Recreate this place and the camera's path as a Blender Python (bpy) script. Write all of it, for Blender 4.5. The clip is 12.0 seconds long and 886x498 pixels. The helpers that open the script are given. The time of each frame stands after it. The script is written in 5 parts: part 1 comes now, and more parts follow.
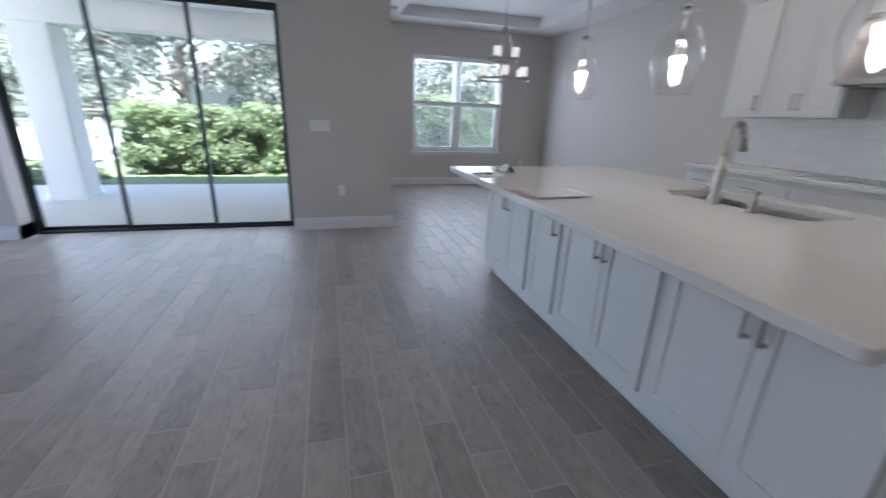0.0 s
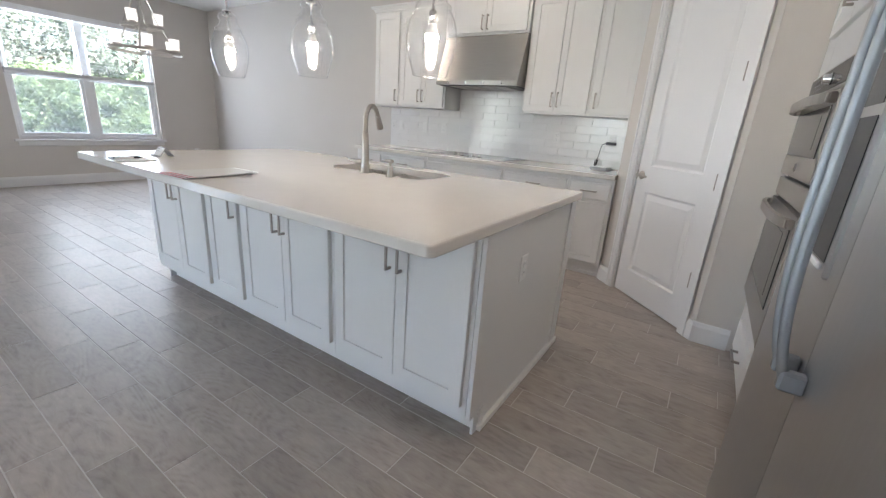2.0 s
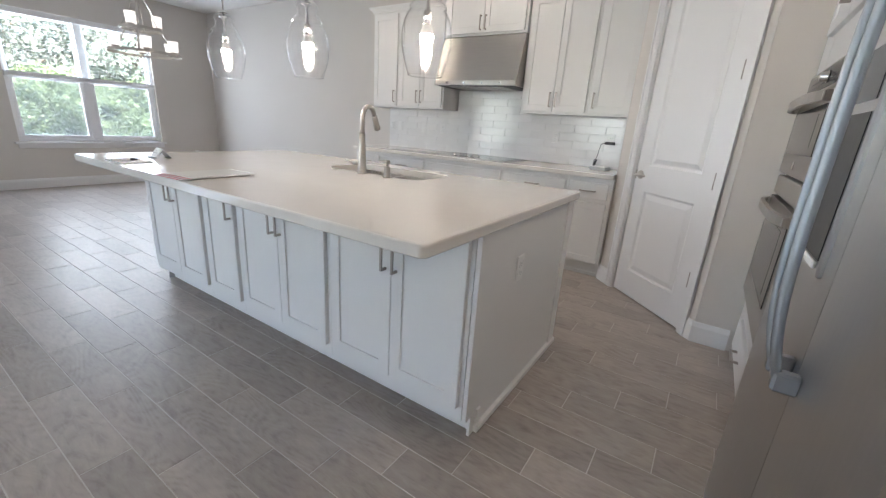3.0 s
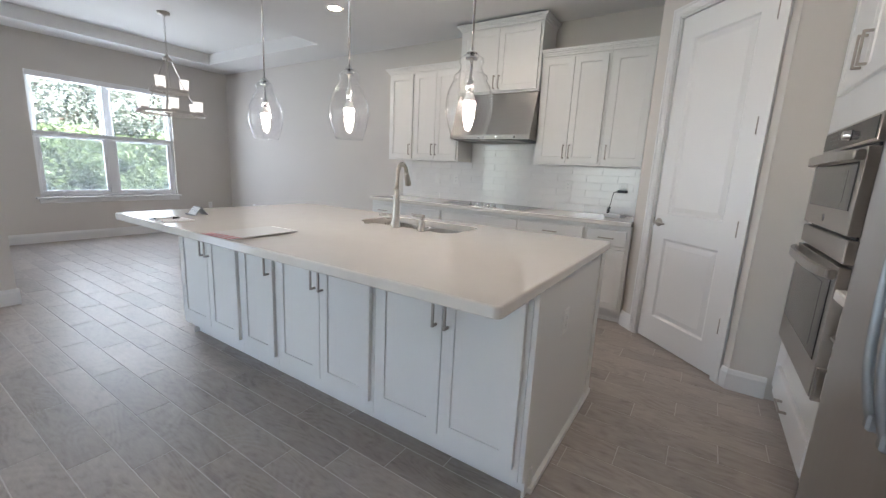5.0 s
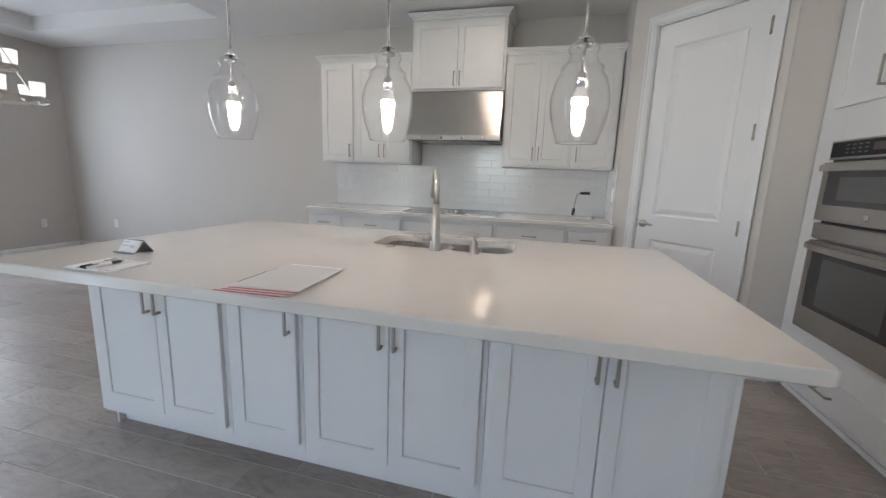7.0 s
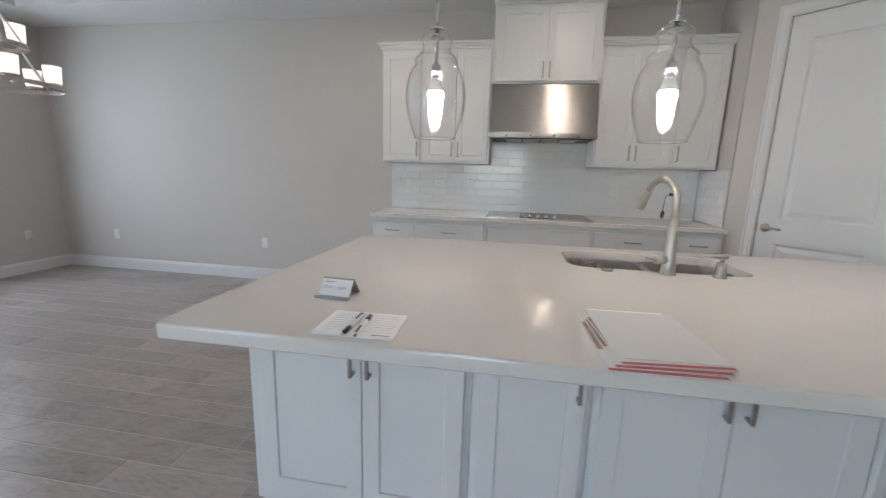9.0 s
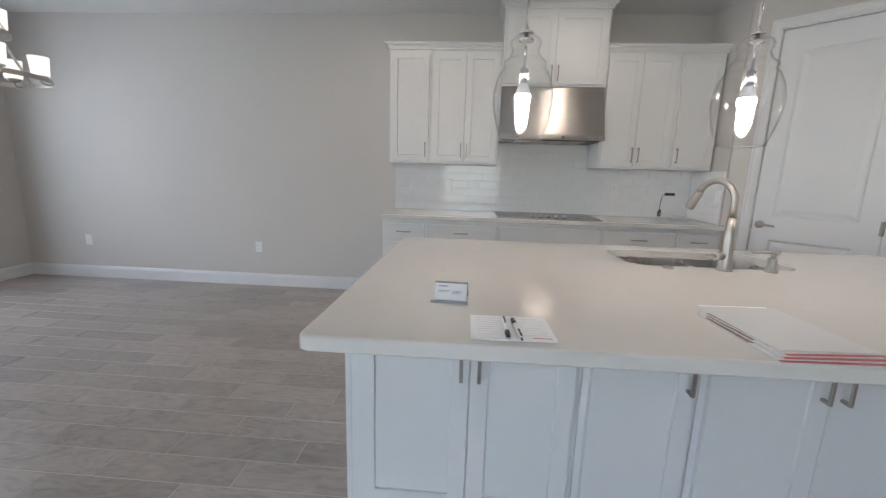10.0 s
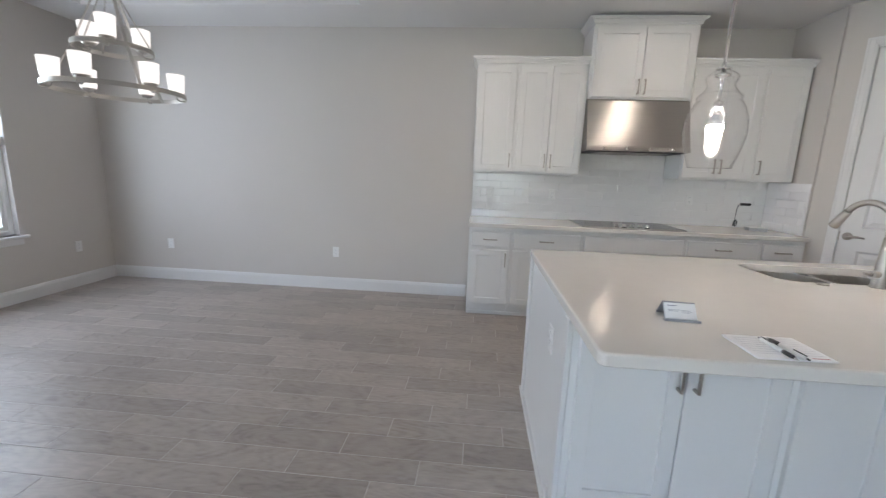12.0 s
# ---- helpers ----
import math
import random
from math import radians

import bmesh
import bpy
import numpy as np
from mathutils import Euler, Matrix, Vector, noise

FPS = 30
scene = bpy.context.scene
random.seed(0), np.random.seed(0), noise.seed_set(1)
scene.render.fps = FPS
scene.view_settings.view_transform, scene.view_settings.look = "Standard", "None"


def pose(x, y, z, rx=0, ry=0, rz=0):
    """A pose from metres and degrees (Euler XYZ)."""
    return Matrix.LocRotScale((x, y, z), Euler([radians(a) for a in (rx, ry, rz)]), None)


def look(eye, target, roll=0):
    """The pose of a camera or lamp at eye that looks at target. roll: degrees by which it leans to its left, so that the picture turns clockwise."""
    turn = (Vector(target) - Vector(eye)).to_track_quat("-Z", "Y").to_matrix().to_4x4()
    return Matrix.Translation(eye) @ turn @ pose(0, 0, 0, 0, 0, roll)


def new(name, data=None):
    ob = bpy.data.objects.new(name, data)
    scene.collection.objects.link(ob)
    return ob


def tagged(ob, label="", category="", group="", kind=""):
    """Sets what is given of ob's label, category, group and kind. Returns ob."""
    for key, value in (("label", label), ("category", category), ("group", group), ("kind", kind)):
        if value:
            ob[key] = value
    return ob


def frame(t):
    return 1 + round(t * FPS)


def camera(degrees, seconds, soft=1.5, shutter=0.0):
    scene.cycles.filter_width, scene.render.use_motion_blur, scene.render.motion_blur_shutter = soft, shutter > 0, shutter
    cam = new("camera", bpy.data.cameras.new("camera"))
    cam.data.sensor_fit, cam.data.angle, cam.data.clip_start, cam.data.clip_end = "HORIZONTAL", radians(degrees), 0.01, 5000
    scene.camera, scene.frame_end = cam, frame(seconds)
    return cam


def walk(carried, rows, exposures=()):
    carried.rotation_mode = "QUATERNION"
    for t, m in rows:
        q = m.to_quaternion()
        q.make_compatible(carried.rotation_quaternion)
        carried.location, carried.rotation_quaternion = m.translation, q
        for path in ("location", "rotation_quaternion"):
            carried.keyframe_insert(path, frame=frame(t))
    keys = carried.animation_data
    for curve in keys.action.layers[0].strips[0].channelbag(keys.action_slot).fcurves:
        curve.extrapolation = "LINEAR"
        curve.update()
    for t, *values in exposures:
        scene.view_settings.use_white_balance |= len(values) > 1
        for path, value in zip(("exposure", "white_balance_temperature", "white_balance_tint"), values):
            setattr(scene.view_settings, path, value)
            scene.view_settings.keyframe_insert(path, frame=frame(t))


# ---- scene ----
cam = camera(95.9, 12.0, soft=1.3, shutter=0.3)
PATH = [
    (0, (-0.121, 0.594, 1.273), (0.409, 2.418, 0.646), 2.2),
    (0.3, (-0.127, 0.513, 1.294), (0.824, 2.16, 0.672), 2.8),
    (0.5, (-0.124, 0.495, 1.285), (1.04, 2.001, 0.672), 2.7),
    (1, (-0.13, 0.479, 1.251), (1.363, 1.668, 0.653), 3.1),
    (1.5, (-0.093, 0.433, 1.234), (1.508, 1.472, 0.638), 3.9),
    (2, (-0.052, 0.405, 1.224), (1.556, 1.433, 0.628), 4.1),
    (2.5, (-0.04, 0.396, 1.22), (1.569, 1.423, 0.623), 4.0),
    (3, (-0.033, 0.389, 1.222), (1.573, 1.424, 0.629), 3.8),
    (3.5, (-0.023, 0.396, 1.215), (1.587, 1.515, 0.818), 3.3),
    (3.7, (-0.024, 0.396, 1.209), (1.582, 1.521, 0.821), 3.1),
    (5.3, (-0.184, 0.68, 1.275), (1.498, 1.692, 0.894), 2.6),
    (5.5, (-0.156, 0.789, 1.267), (1.566, 1.733, 0.887), 2.5),
    (6, (-0.126, 1.038, 1.274), (1.679, 1.81, 0.895), 2.4),
    (6.5, (-0.179, 1.313, 1.281), (1.68, 1.95, 0.908), 2.3),
    (6.7, (-0.177, 1.418, 1.278), (1.704, 1.99, 0.912), 2.2),
    (8.3, (-0.062, 2.359, 1.318), (1.869, 2.719, 0.938), 2.0),
    (8.5, (-0.052, 2.466, 1.298), (1.884, 2.805, 0.925), 1.9),
    (9, (-0.012, 2.753, 1.298), (1.925, 3.077, 0.92), 1.7),
    (9.5, (-0.044, 3.004, 1.289), (1.902, 3.275, 0.914), 2.2),
    (10, (-0.066, 3.213, 1.293), (1.895, 3.344, 0.92), 1.7),
    (10.5, (-0.015, 3.43, 1.289), (1.948, 3.497, 0.914), 1.7),
    (11, (-0.027, 3.62, 1.302), (1.937, 3.673, 0.926), 1.7),
    (11.5, (-0.137, 3.788, 1.332), (1.826, 3.844, 0.953), 1.8),
    (12, (-0.228, 3.941, 1.363), (1.73, 4.105, 0.988), 2.0),
]
walk(cam, [(t, look(eye, target, roll)) for t, eye, target, roll in PATH], exposures=((0, 3.05, 5900, 17), (0.5, 3.4, 6150, 17), (1, 3.68, 6450, 16), (2.5, 3.83, 6500, 15), (3.7, 3.75, 6500, 15), (5.5, 3.62, 6450, 15), (6.5, 3.5, 6400, 15), (8.5, 3.34, 6400, 15), (12, 3.47, 6400, 15)))

# ---- world and sun ----
world = bpy.data.worlds.new("sky")
scene.world = world
world.use_nodes = True
wn = world.node_tree.nodes
sky = wn.new("ShaderNodeTexSky")
sky.sky_type = "NISHITA"
sky.sun_disc = False
sky.sun_elevation, sky.sun_rotation = radians(61), radians(168)
wn["Background"].inputs["Strength"].default_value = 0.15
world.node_tree.links.new(sky.outputs["Color"], wn["Background"].inputs["Color"])
sun = new("sun", bpy.data.lights.new("sun", "SUN"))
sun.data.energy, sun.data.angle, sun.data.color = 5.0, radians(0.5), (1.0, 0.97, 0.93)
sun.matrix_world = look((1.5, -7, 13), (0, 0, 0))
def daylight(name, eye, target, w, h, watts, colour=(0.69, 0.84, 1.07)):
    """Sky light entering through an opening."""
    o = new(name, bpy.data.lights.new(name, "AREA"))
    o.data.shape, o.data.size, o.data.size_y = "RECTANGLE", w, h
    o.data.energy, o.data.color = watts, colour
    o.matrix_world = look(eye, target)


NORTHSIDE = 8.275
# the west opening is unseen; this lamp gives the daylight assumed to come from there
daylight("sky_through_assumed_west_window", (-5.24, 3.3, 1.45), (0, 3.3, 1.45), 1.7, 1.5, 2.0)
daylight("sky_through_patio_door", (-1.76, 5.535, 1.15), (-1.76, 0, 1.15), 2.3, 2.1, 2.7)
daylight("sky_through_dining_window", (2.3, NORTHSIDE + 0.16, 1.45), (2.3, 0, 1.2), 1.65, 1.6, 7.6, (0.75, 0.86, 1.0))
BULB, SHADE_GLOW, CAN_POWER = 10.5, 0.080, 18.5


# ---- materials ----
def material(name, colour, rough=0.5, metal=0.0, vary=0.06, scale=6.0, fine=60.0, bump=0.0, stretch=(1, 1, 1), island=0.0, coat=0.0, brushed=0.0):
    """A surface with colour varied at two scales, uneven gloss and fine relief."""
    m = bpy.data.materials.new(name)
    m.use_nodes = True
    n, links = m.node_tree.nodes, m.node_tree.links
    b = n["Principled BSDF"]
    co = n.new("ShaderNodeTexCoord")
    mp = n.new("ShaderNodeMapping")
    mp.inputs["Scale"].default_value = stretch
    links.new(co.outputs["Object"], mp.inputs["Vector"])
    big, small = n.new("ShaderNodeTexNoise"), n.new("ShaderNodeTexNoise")
    big.inputs["Scale"].default_value, small.inputs["Scale"].default_value = scale, fine
    big.inputs["Detail"].default_value = 3
    small.inputs["Detail"].default_value = 4
    for tex in (big, small):
        links.new(mp.outputs["Vector"], tex.inputs["Vector"])
    mix = n.new("ShaderNodeMath")
    mix.operation = "MULTIPLY_ADD"
    mix.inputs[1].default_value = 0.6
    links.new(big.outputs["Fac"], mix.inputs[0])
    half = n.new("ShaderNodeMath")
    half.operation = "MULTIPLY"
    half.inputs[1].default_value = 0.4
    links.new(small.outputs["Fac"], half.inputs[0])
    links.new(half.outputs[0], mix.inputs[2])
    ramp = n.new("ShaderNodeMapRange")
    ramp.inputs["From Min"].default_value, ramp.inputs["From Max"].default_value = 0.3, 0.7
    ramp.inputs["To Min"].default_value, ramp.inputs["To Max"].default_value = 1 - vary, 1 + vary
    links.new(mix.outputs[0], ramp.inputs["Value"])
    value = ramp.outputs[0]
    if island:
        info = n.new("ShaderNodeObjectInfo")
        geo = n.new("ShaderNodeNewGeometry")
        both = n.new("ShaderNodeMath")
        both.operation = "ADD"
        links.new(info.outputs["Random"], both.inputs[0])
        links.new(geo.outputs["Random Per Island"], both.inputs[1])
        frac = n.new("ShaderNodeMath")
        frac.operation = "FRACT"
        links.new(both.outputs[0], frac.inputs[0])
        rr = n.new("ShaderNodeMapRange")
        rr.inputs["To Min"].default_value, rr.inputs["To Max"].default_value = 1 - island, 1 + island
        links.new(frac.outputs[0], rr.inputs["Value"])
        mul = n.new("ShaderNodeMath")
        mul.operation = "MULTIPLY"
        links.new(rr.outputs[0], mul.inputs[0])
        links.new(value, mul.inputs[1])
        value = mul.outputs[0]
    col = n.new("ShaderNodeVectorMath")
    col.operation = "SCALE"
    col.inputs[0].default_value = colour
    links.new(value, col.inputs["Scale"])
    links.new(col.outputs[0], b.inputs["Base Color"])
    gloss = n.new("ShaderNodeMapRange")
    gloss.inputs["To Min"].default_value, gloss.inputs["To Max"].default_value = max(0.02, rough * 0.85), min(1, rough * 1.15)
    links.new(mix.outputs[0], gloss.inputs["Value"])
    links.new(gloss.outputs[0], b.inputs["Roughness"])
    b.inputs["Metallic"].default_value = metal
    b.inputs["Coat Weight"].default_value = coat
    b.inputs["Coat Roughness"].default_value = 0.08
    if brushed:
        b.inputs["Anisotropic"].default_value = brushed
        b.inputs["Anisotropic Rotation"].default_value = 0.25
        tan = n.new("ShaderNodeTangent")
        tan.direction_type, tan.axis = "RADIAL", "Z"
        links.new(tan.outputs[0], b.inputs["Tangent"])
    if bump:
        bp = n.new("ShaderNodeBump")
        bp.inputs["Strength"].default_value, bp.inputs["Distance"].default_value = bump, 0.002
        links.new(small.outputs["Fac"], bp.inputs["Height"])
        links.new(bp.outputs[0], b.inputs["Normal"])
    return m


def glass(name, tint=(1, 1, 1), rough=0.0, rim=0.5):
    """A thin pane or shell: clear, with a Fresnel reflection."""
    m = bpy.data.materials.new(name)
    m.use_nodes = True
    n, links = m.node_tree.nodes, m.node_tree.links
    n.remove(n["Principled BSDF"])
    clear, gloss, mix, edge = (n.new("ShaderNode" + k) for k in ("BsdfTransparent", "BsdfGlossy", "MixShader", "LayerWeight"))
    clear.inputs["Color"].default_value = (*tint, 1)
    gloss.inputs["Roughness"].default_value = rough
    power, scaled = n.new("ShaderNodeMath"), n.new("ShaderNodeMath")
    power.operation, scaled.operation = "POWER", "MULTIPLY_ADD"
    power.inputs[1].default_value = 5.0
    scaled.inputs[1].default_value, scaled.inputs[2].default_value = rim, 0.04
    edge.inputs["Blend"].default_value = 0.5
    links.new(edge.outputs["Facing"], power.inputs[0])
    links.new(power.outputs[0], scaled.inputs[0])
    links.new(scaled.outputs[0], mix.inputs[0])
    links.new(clear.outputs[0], mix.inputs[1])
    links.new(gloss.outputs[0], mix.inputs[2])
    links.new(mix.outputs[0], n["Material Output"].inputs["Surface"])
    return m


def glow(name, colour, strength):
    m = bpy.data.materials.new(name)
    m.use_nodes = True
    b = m.node_tree.nodes["Principled BSDF"]
    b.inputs["Base Color"].default_value = (*[min(1, c) * 0.9 for c in colour], 1)
    b.inputs["Roughness"].default_value = 0.35
    b.inputs["Emission Color"].default_value = (*colour, 1)
    b.inputs["Emission Strength"].default_value = strength
    return m


def plank_material():
    """Grey wood-look porcelain: grain along y, knots and streaks, tone shifting from tile to tile."""
    m = bpy.data.materials.new("wood_look_tile")
    m.use_nodes = True
    n, links = m.node_tree.nodes, m.node_tree.links
    b = n["Principled BSDF"]
    geo, info = n.new("ShaderNodeNewGeometry"), n.new("ShaderNodeObjectInfo")
    both, frac = n.new("ShaderNodeMath"), n.new("ShaderNodeMath")
    both.operation, frac.operation = "ADD", "FRACT"
    links.new(geo.outputs["Random Per Island"], both.inputs[0])
    links.new(info.outputs["Random"], both.inputs[1])
    links.new(both.outputs[0], frac.inputs[0])
    shift = n.new("ShaderNodeVectorMath")
    shift.operation = "SCALE"
    shift.inputs[0].default_value = (37.0, 91.0, 53.0)
    links.new(frac.outputs[0], shift.inputs["Scale"])
    place = n.new("ShaderNodeVectorMath")
    place.operation = "ADD"
    links.new(geo.outputs["Position"], place.inputs[0])
    links.new(shift.outputs[0], place.inputs[1])

    def noise_of(scale, detail, warp, stretch):
        mp = n.new("ShaderNodeMapping")
        mp.inputs["Scale"].default_value = stretch
        links.new(place.outputs[0], mp.inputs["Vector"])
        t = n.new("ShaderNodeTexNoise")
        t.inputs["Scale"].default_value, t.inputs["Detail"].default_value, t.inputs["Distortion"].default_value = scale, detail, warp
        links.new(mp.outputs["Vector"], t.inputs["Vector"])
        return t.outputs["Fac"]

    grain = noise_of(60, 6, 1.2, (1, 0.2, 1))
    streak = noise_of(13, 4, 2.2, (1, 0.38, 1))
    cloud = noise_of(4.5, 2, 0.4, (1, 0.6, 1))
    field, rings, wave = noise_of(5, 1, 0.3, (1, 0.3, 1)), n.new("ShaderNodeMath"), n.new("ShaderNodeMath")
    rings.operation, wave.operation = "MULTIPLY", "PINGPONG"
    rings.inputs[1].default_value, wave.inputs[1].default_value = 34.0, 1.0
    links.new(field, rings.inputs[0])
    links.new(rings.outputs[0], wave.inputs[0])
    terms = None
    for src, w in ((grain, 0.30), (streak, 0.40), (cloud, 0.22), (wave.outputs[0], 0.08)):
        t = n.new("ShaderNodeMath")
        t.operation = "MULTIPLY_ADD"
        t.inputs[1].default_value = w
        links.new(src, t.inputs[0])
        if terms:
            links.new(terms, t.inputs[2])
        else:
            t.inputs[2].default_value = 0
        terms = t.outputs[0]
    ramp = n.new("ShaderNodeValToRGB")
    e = ramp.color_ramp.elements
    e[0].position, e[0].color = 0.30, (0.235, 0.205, 0.182, 1)
    e[1].position, e[1].color = 0.68, (0.435, 0.388, 0.348, 1)
    mid = ramp.color_ramp.elements.new(0.47)
    mid.color = (0.352, 0.310, 0.277, 1)
    links.new(terms, ramp.inputs[0])
    tone = n.new("ShaderNodeMapRange")
    tone.inputs["To Min"].default_value, tone.inputs["To Max"].default_value = 0.87, 1.13
    links.new(frac.outputs[0], tone.inputs["Value"])
    col = n.new("ShaderNodeVectorMath")
    col.operation = "SCALE"
    links.new(ramp.outputs[0], col.inputs[0])
    links.new(tone.outputs[0], col.inputs["Scale"])
    links.new(col.outputs[0], b.inputs["Base Color"])
    rough = n.new("ShaderNodeMapRange")
    rough.inputs["To Min"].default_value, rough.inputs["To Max"].default_value = 0.27, 0.47
    links.new(streak, rough.inputs["Value"])
    links.new(rough.outputs[0], b.inputs["Roughness"])
    bp = n.new("ShaderNodeBump")
    bp.inputs["Strength"].default_value, bp.inputs["Distance"].default_value = 0.25, 0.0015
    links.new(terms, bp.inputs["Height"])
    links.new(bp.outputs[0], b.inputs["Normal"])
    return m


WALL = material("wall_paint", (0.62, 0.583, 0.542), 0.75, vary=0.025, scale=1.3, fine=180, bump=0.12)
CEILING = material("ceiling_paint", (0.76, 0.75, 0.735), 0.85, vary=0.02, scale=1.1, fine=160, bump=0.15)
WHITE = material("cabinet_paint", (0.75, 0.745, 0.73), 0.33, vary=0.015, scale=2.2, fine=90, bump=0.03)
TRIM = material("trim_paint", (0.76, 0.755, 0.745), 0.35, vary=0.015, scale=2.5, fine=90, bump=0.03)
QUARTZ = material("white_quartz", (0.71, 0.68, 0.635), 0.09, vary=0.02, scale=9, fine=220)
STEEL = material("brushed_steel", (0.44, 0.415, 0.39), 0.36, 1.0, vary=0.06, scale=2.0, fine=120, bump=0.04, stretch=(0.04, 0.04, 1), brushed=0.85)
STEEL_UP = material("brushed_steel_upright", (0.50, 0.495, 0.49), 0.30, 1.0, vary=0.06, scale=2.0, fine=120, bump=0.08, stretch=(1, 1, 0.03))
SINKSTEEL = material("satin_sink_steel", (0.70, 0.68, 0.65), 0.28, 1.0, vary=0.04, scale=5, fine=120)
FRIDGEBAR = material("satin_bar", (0.36, 0.38, 0.40), 0.42, 1.0, vary=0.04, scale=5, fine=120)
NICKEL = material("brushed_nickel", (0.50, 0.47, 0.425), 0.40, 1.0, vary=0.05, scale=8, fine=150)
PULL = material("pull_nickel", (0.42, 0.385, 0.35), 0.34, 1.0, vary=0.05, scale=8, fine=150)
CHROME = material("chrome", (0.78, 0.77, 0.76), 0.10, 1.0, vary=0.02)
BLACKGLASS = material("black_glass", (0.03, 0.03, 0.032), 0.10, vary=0.05)
BLACKGLASS.node_tree.nodes["Principled BSDF"].inputs["Specular IOR Level"].default_value = 0.1
BLACK = material("black_plastic", (0.025, 0.025, 0.027), 0.4, vary=0.1)
BRONZE = material("dark_bronze_frame", (0.030, 0.032, 0.034), 0.42, 0.2, vary=0.1, fine=120)
GROUT = material("grout", (0.57, 0.54, 0.51), 0.85, vary=0.05, scale=4)
SPLASHGROUT = material("splash_grout", (0.78, 0.77, 0.76), 0.8, vary=0.03)
PLASTIC = material("white_plastic", (0.83, 0.825, 0.81), 0.3, vary=0.01)
PAPER = material("paper", (0.86, 0.86, 0.86), 0.6, vary=0.02, scale=12)
GREYPRINT = material("grey_print", (0.35, 0.36, 0.40), 0.6, vary=0.02)
REDPRINT = material("red_print", (0.45, 0.08, 0.085), 0.5, vary=0.05)
CARDGREY = material("grey_acrylic", (0.30, 0.31, 0.33), 0.3, vary=0.03)
LEDGE = material("ledge_plastic", (0.42, 0.43, 0.46), 0.15, vary=0.03)
VINYL = material("window_vinyl", (0.85, 0.85, 0.85), 0.35, vary=0.01)
STUCCO = material("stucco", (0.84, 0.85, 0.86), 0.9, vary=0.03, scale=2, fine=70, bump=0.4)
CONCRETE = material("patio_concrete", (0.68, 0.68, 0.675), 0.8, vary=0.05, scale=1.5, fine=50, bump=0.2)
LAWN = material("lawn", (0.11, 0.145, 0.065), 0.9, vary=0.35, scale=0.8, fine=40, bump=0.6)
BARK = material("bark", (0.16, 0.13, 0.105), 0.9, vary=0.25, scale=3, fine=30, bump=0.6, stretch=(1, 1, 0.2))
LEAF = material("tree_leaf", (0.25, 0.275, 0.235), 0.5, vary=0.25, scale=0.7, fine=8, island=0.45)
LEAFLIGHT = material("hedge_leaf", (0.20, 0.265, 0.14), 0.45, vary=0.25, scale=0.9, fine=8, island=0.4)
FENCE = material("white_fence", (0.72, 0.73, 0.75), 0.6, vary=0.03)
ROOFING = material("roof_shingle", (0.16, 0.15, 0.145), 0.9, vary=0.2, fine=20)
for leafy in (LEAF, LEAFLIGHT):
    nt = leafy.node_tree
    body, out = nt.nodes["Principled BSDF"], nt.nodes["Material Output"]
    thin, blend = nt.nodes.new("ShaderNodeBsdfTranslucent"), nt.nodes.new("ShaderNodeMixShader")
    nt.links.new(body.inputs["Base Color"].links[0].from_socket, thin.inputs["Color"])
    blend.inputs[0].default_value = 0.6
    nt.links.new(body.outputs[0], blend.inputs[1])
    nt.links.new(thin.outputs[0], blend.inputs[2])
    nt.links.new(blend.outputs[0], out.inputs["Surface"])
PANE = glass("window_glass", (0.97, 0.985, 0.98))
SHELL = glass("clear_glass", (1.0, 1.0, 1.0), rim=0.9)
SCREEN = bpy.data.materials.new("fly_screen")
SCREEN.use_nodes = True
sn = SCREEN.node_tree.nodes
through_mesh, wires = sn.new("ShaderNodeBsdfTransparent"), sn.new("ShaderNodeMixShader")
sn["Principled BSDF"].inputs["Base Color"].default_value = (0.36, 0.38, 0.40, 1)
sn["Principled BSDF"].inputs["Roughness"].default_value = 0.6
wires.inputs[0].default_value = 0.30
SCREEN.node_tree.links.new(through_mesh.outputs[0], wires.inputs[1])
SCREEN.node_tree.links.new(sn["Principled BSDF"].outputs[0], wires.inputs[2])
SCREEN.node_tree.links.new(wires.outputs[0], sn["Material Output"].inputs["Surface"])
BULBGLOW = glow("bulb", (1.0, 0.90, 0.78), BULB)
SHADEGLOW = glow("opal_glass", (1.0, 0.95, 0.88), SHADE_GLOW)
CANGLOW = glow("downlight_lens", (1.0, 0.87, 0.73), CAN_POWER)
PLANK = plank_material()
GLAZE = material("glazed_tile", (0.84, 0.83, 0.82), 0.07, vary=0.015, scale=14, fine=22, bump=0.6, island=0.01)


# ---- mesh helpers ----
def box(bm, x0, x1, y0, y1, z0, z1, bevel=0.0, seg=1):
    vs = [bm.verts.new((x, y, z)) for z in (z0, z1) for y in (y0, y1) for x in (x0, x1)]
    fs = [bm.faces.new([vs[i] for i in f]) for f in ((0, 2, 3, 1), (4, 5, 7, 6), (0, 1, 5, 4), (2, 6, 7, 3), (0, 4, 6, 2), (1, 3, 7, 5))]
    if bevel:
        edges = list({e for f in fs for e in f.edges})
        bmesh.ops.bevel(bm, geom=edges, offset=bevel, segments=seg, affect="EDGES", profile=0.7)
    return fs


def made(*boxes, bevel=0.0, seg=1):
    bm = bmesh.new()
    for b in boxes:
        box(bm, *b, bevel=bevel, seg=seg)
    return bm


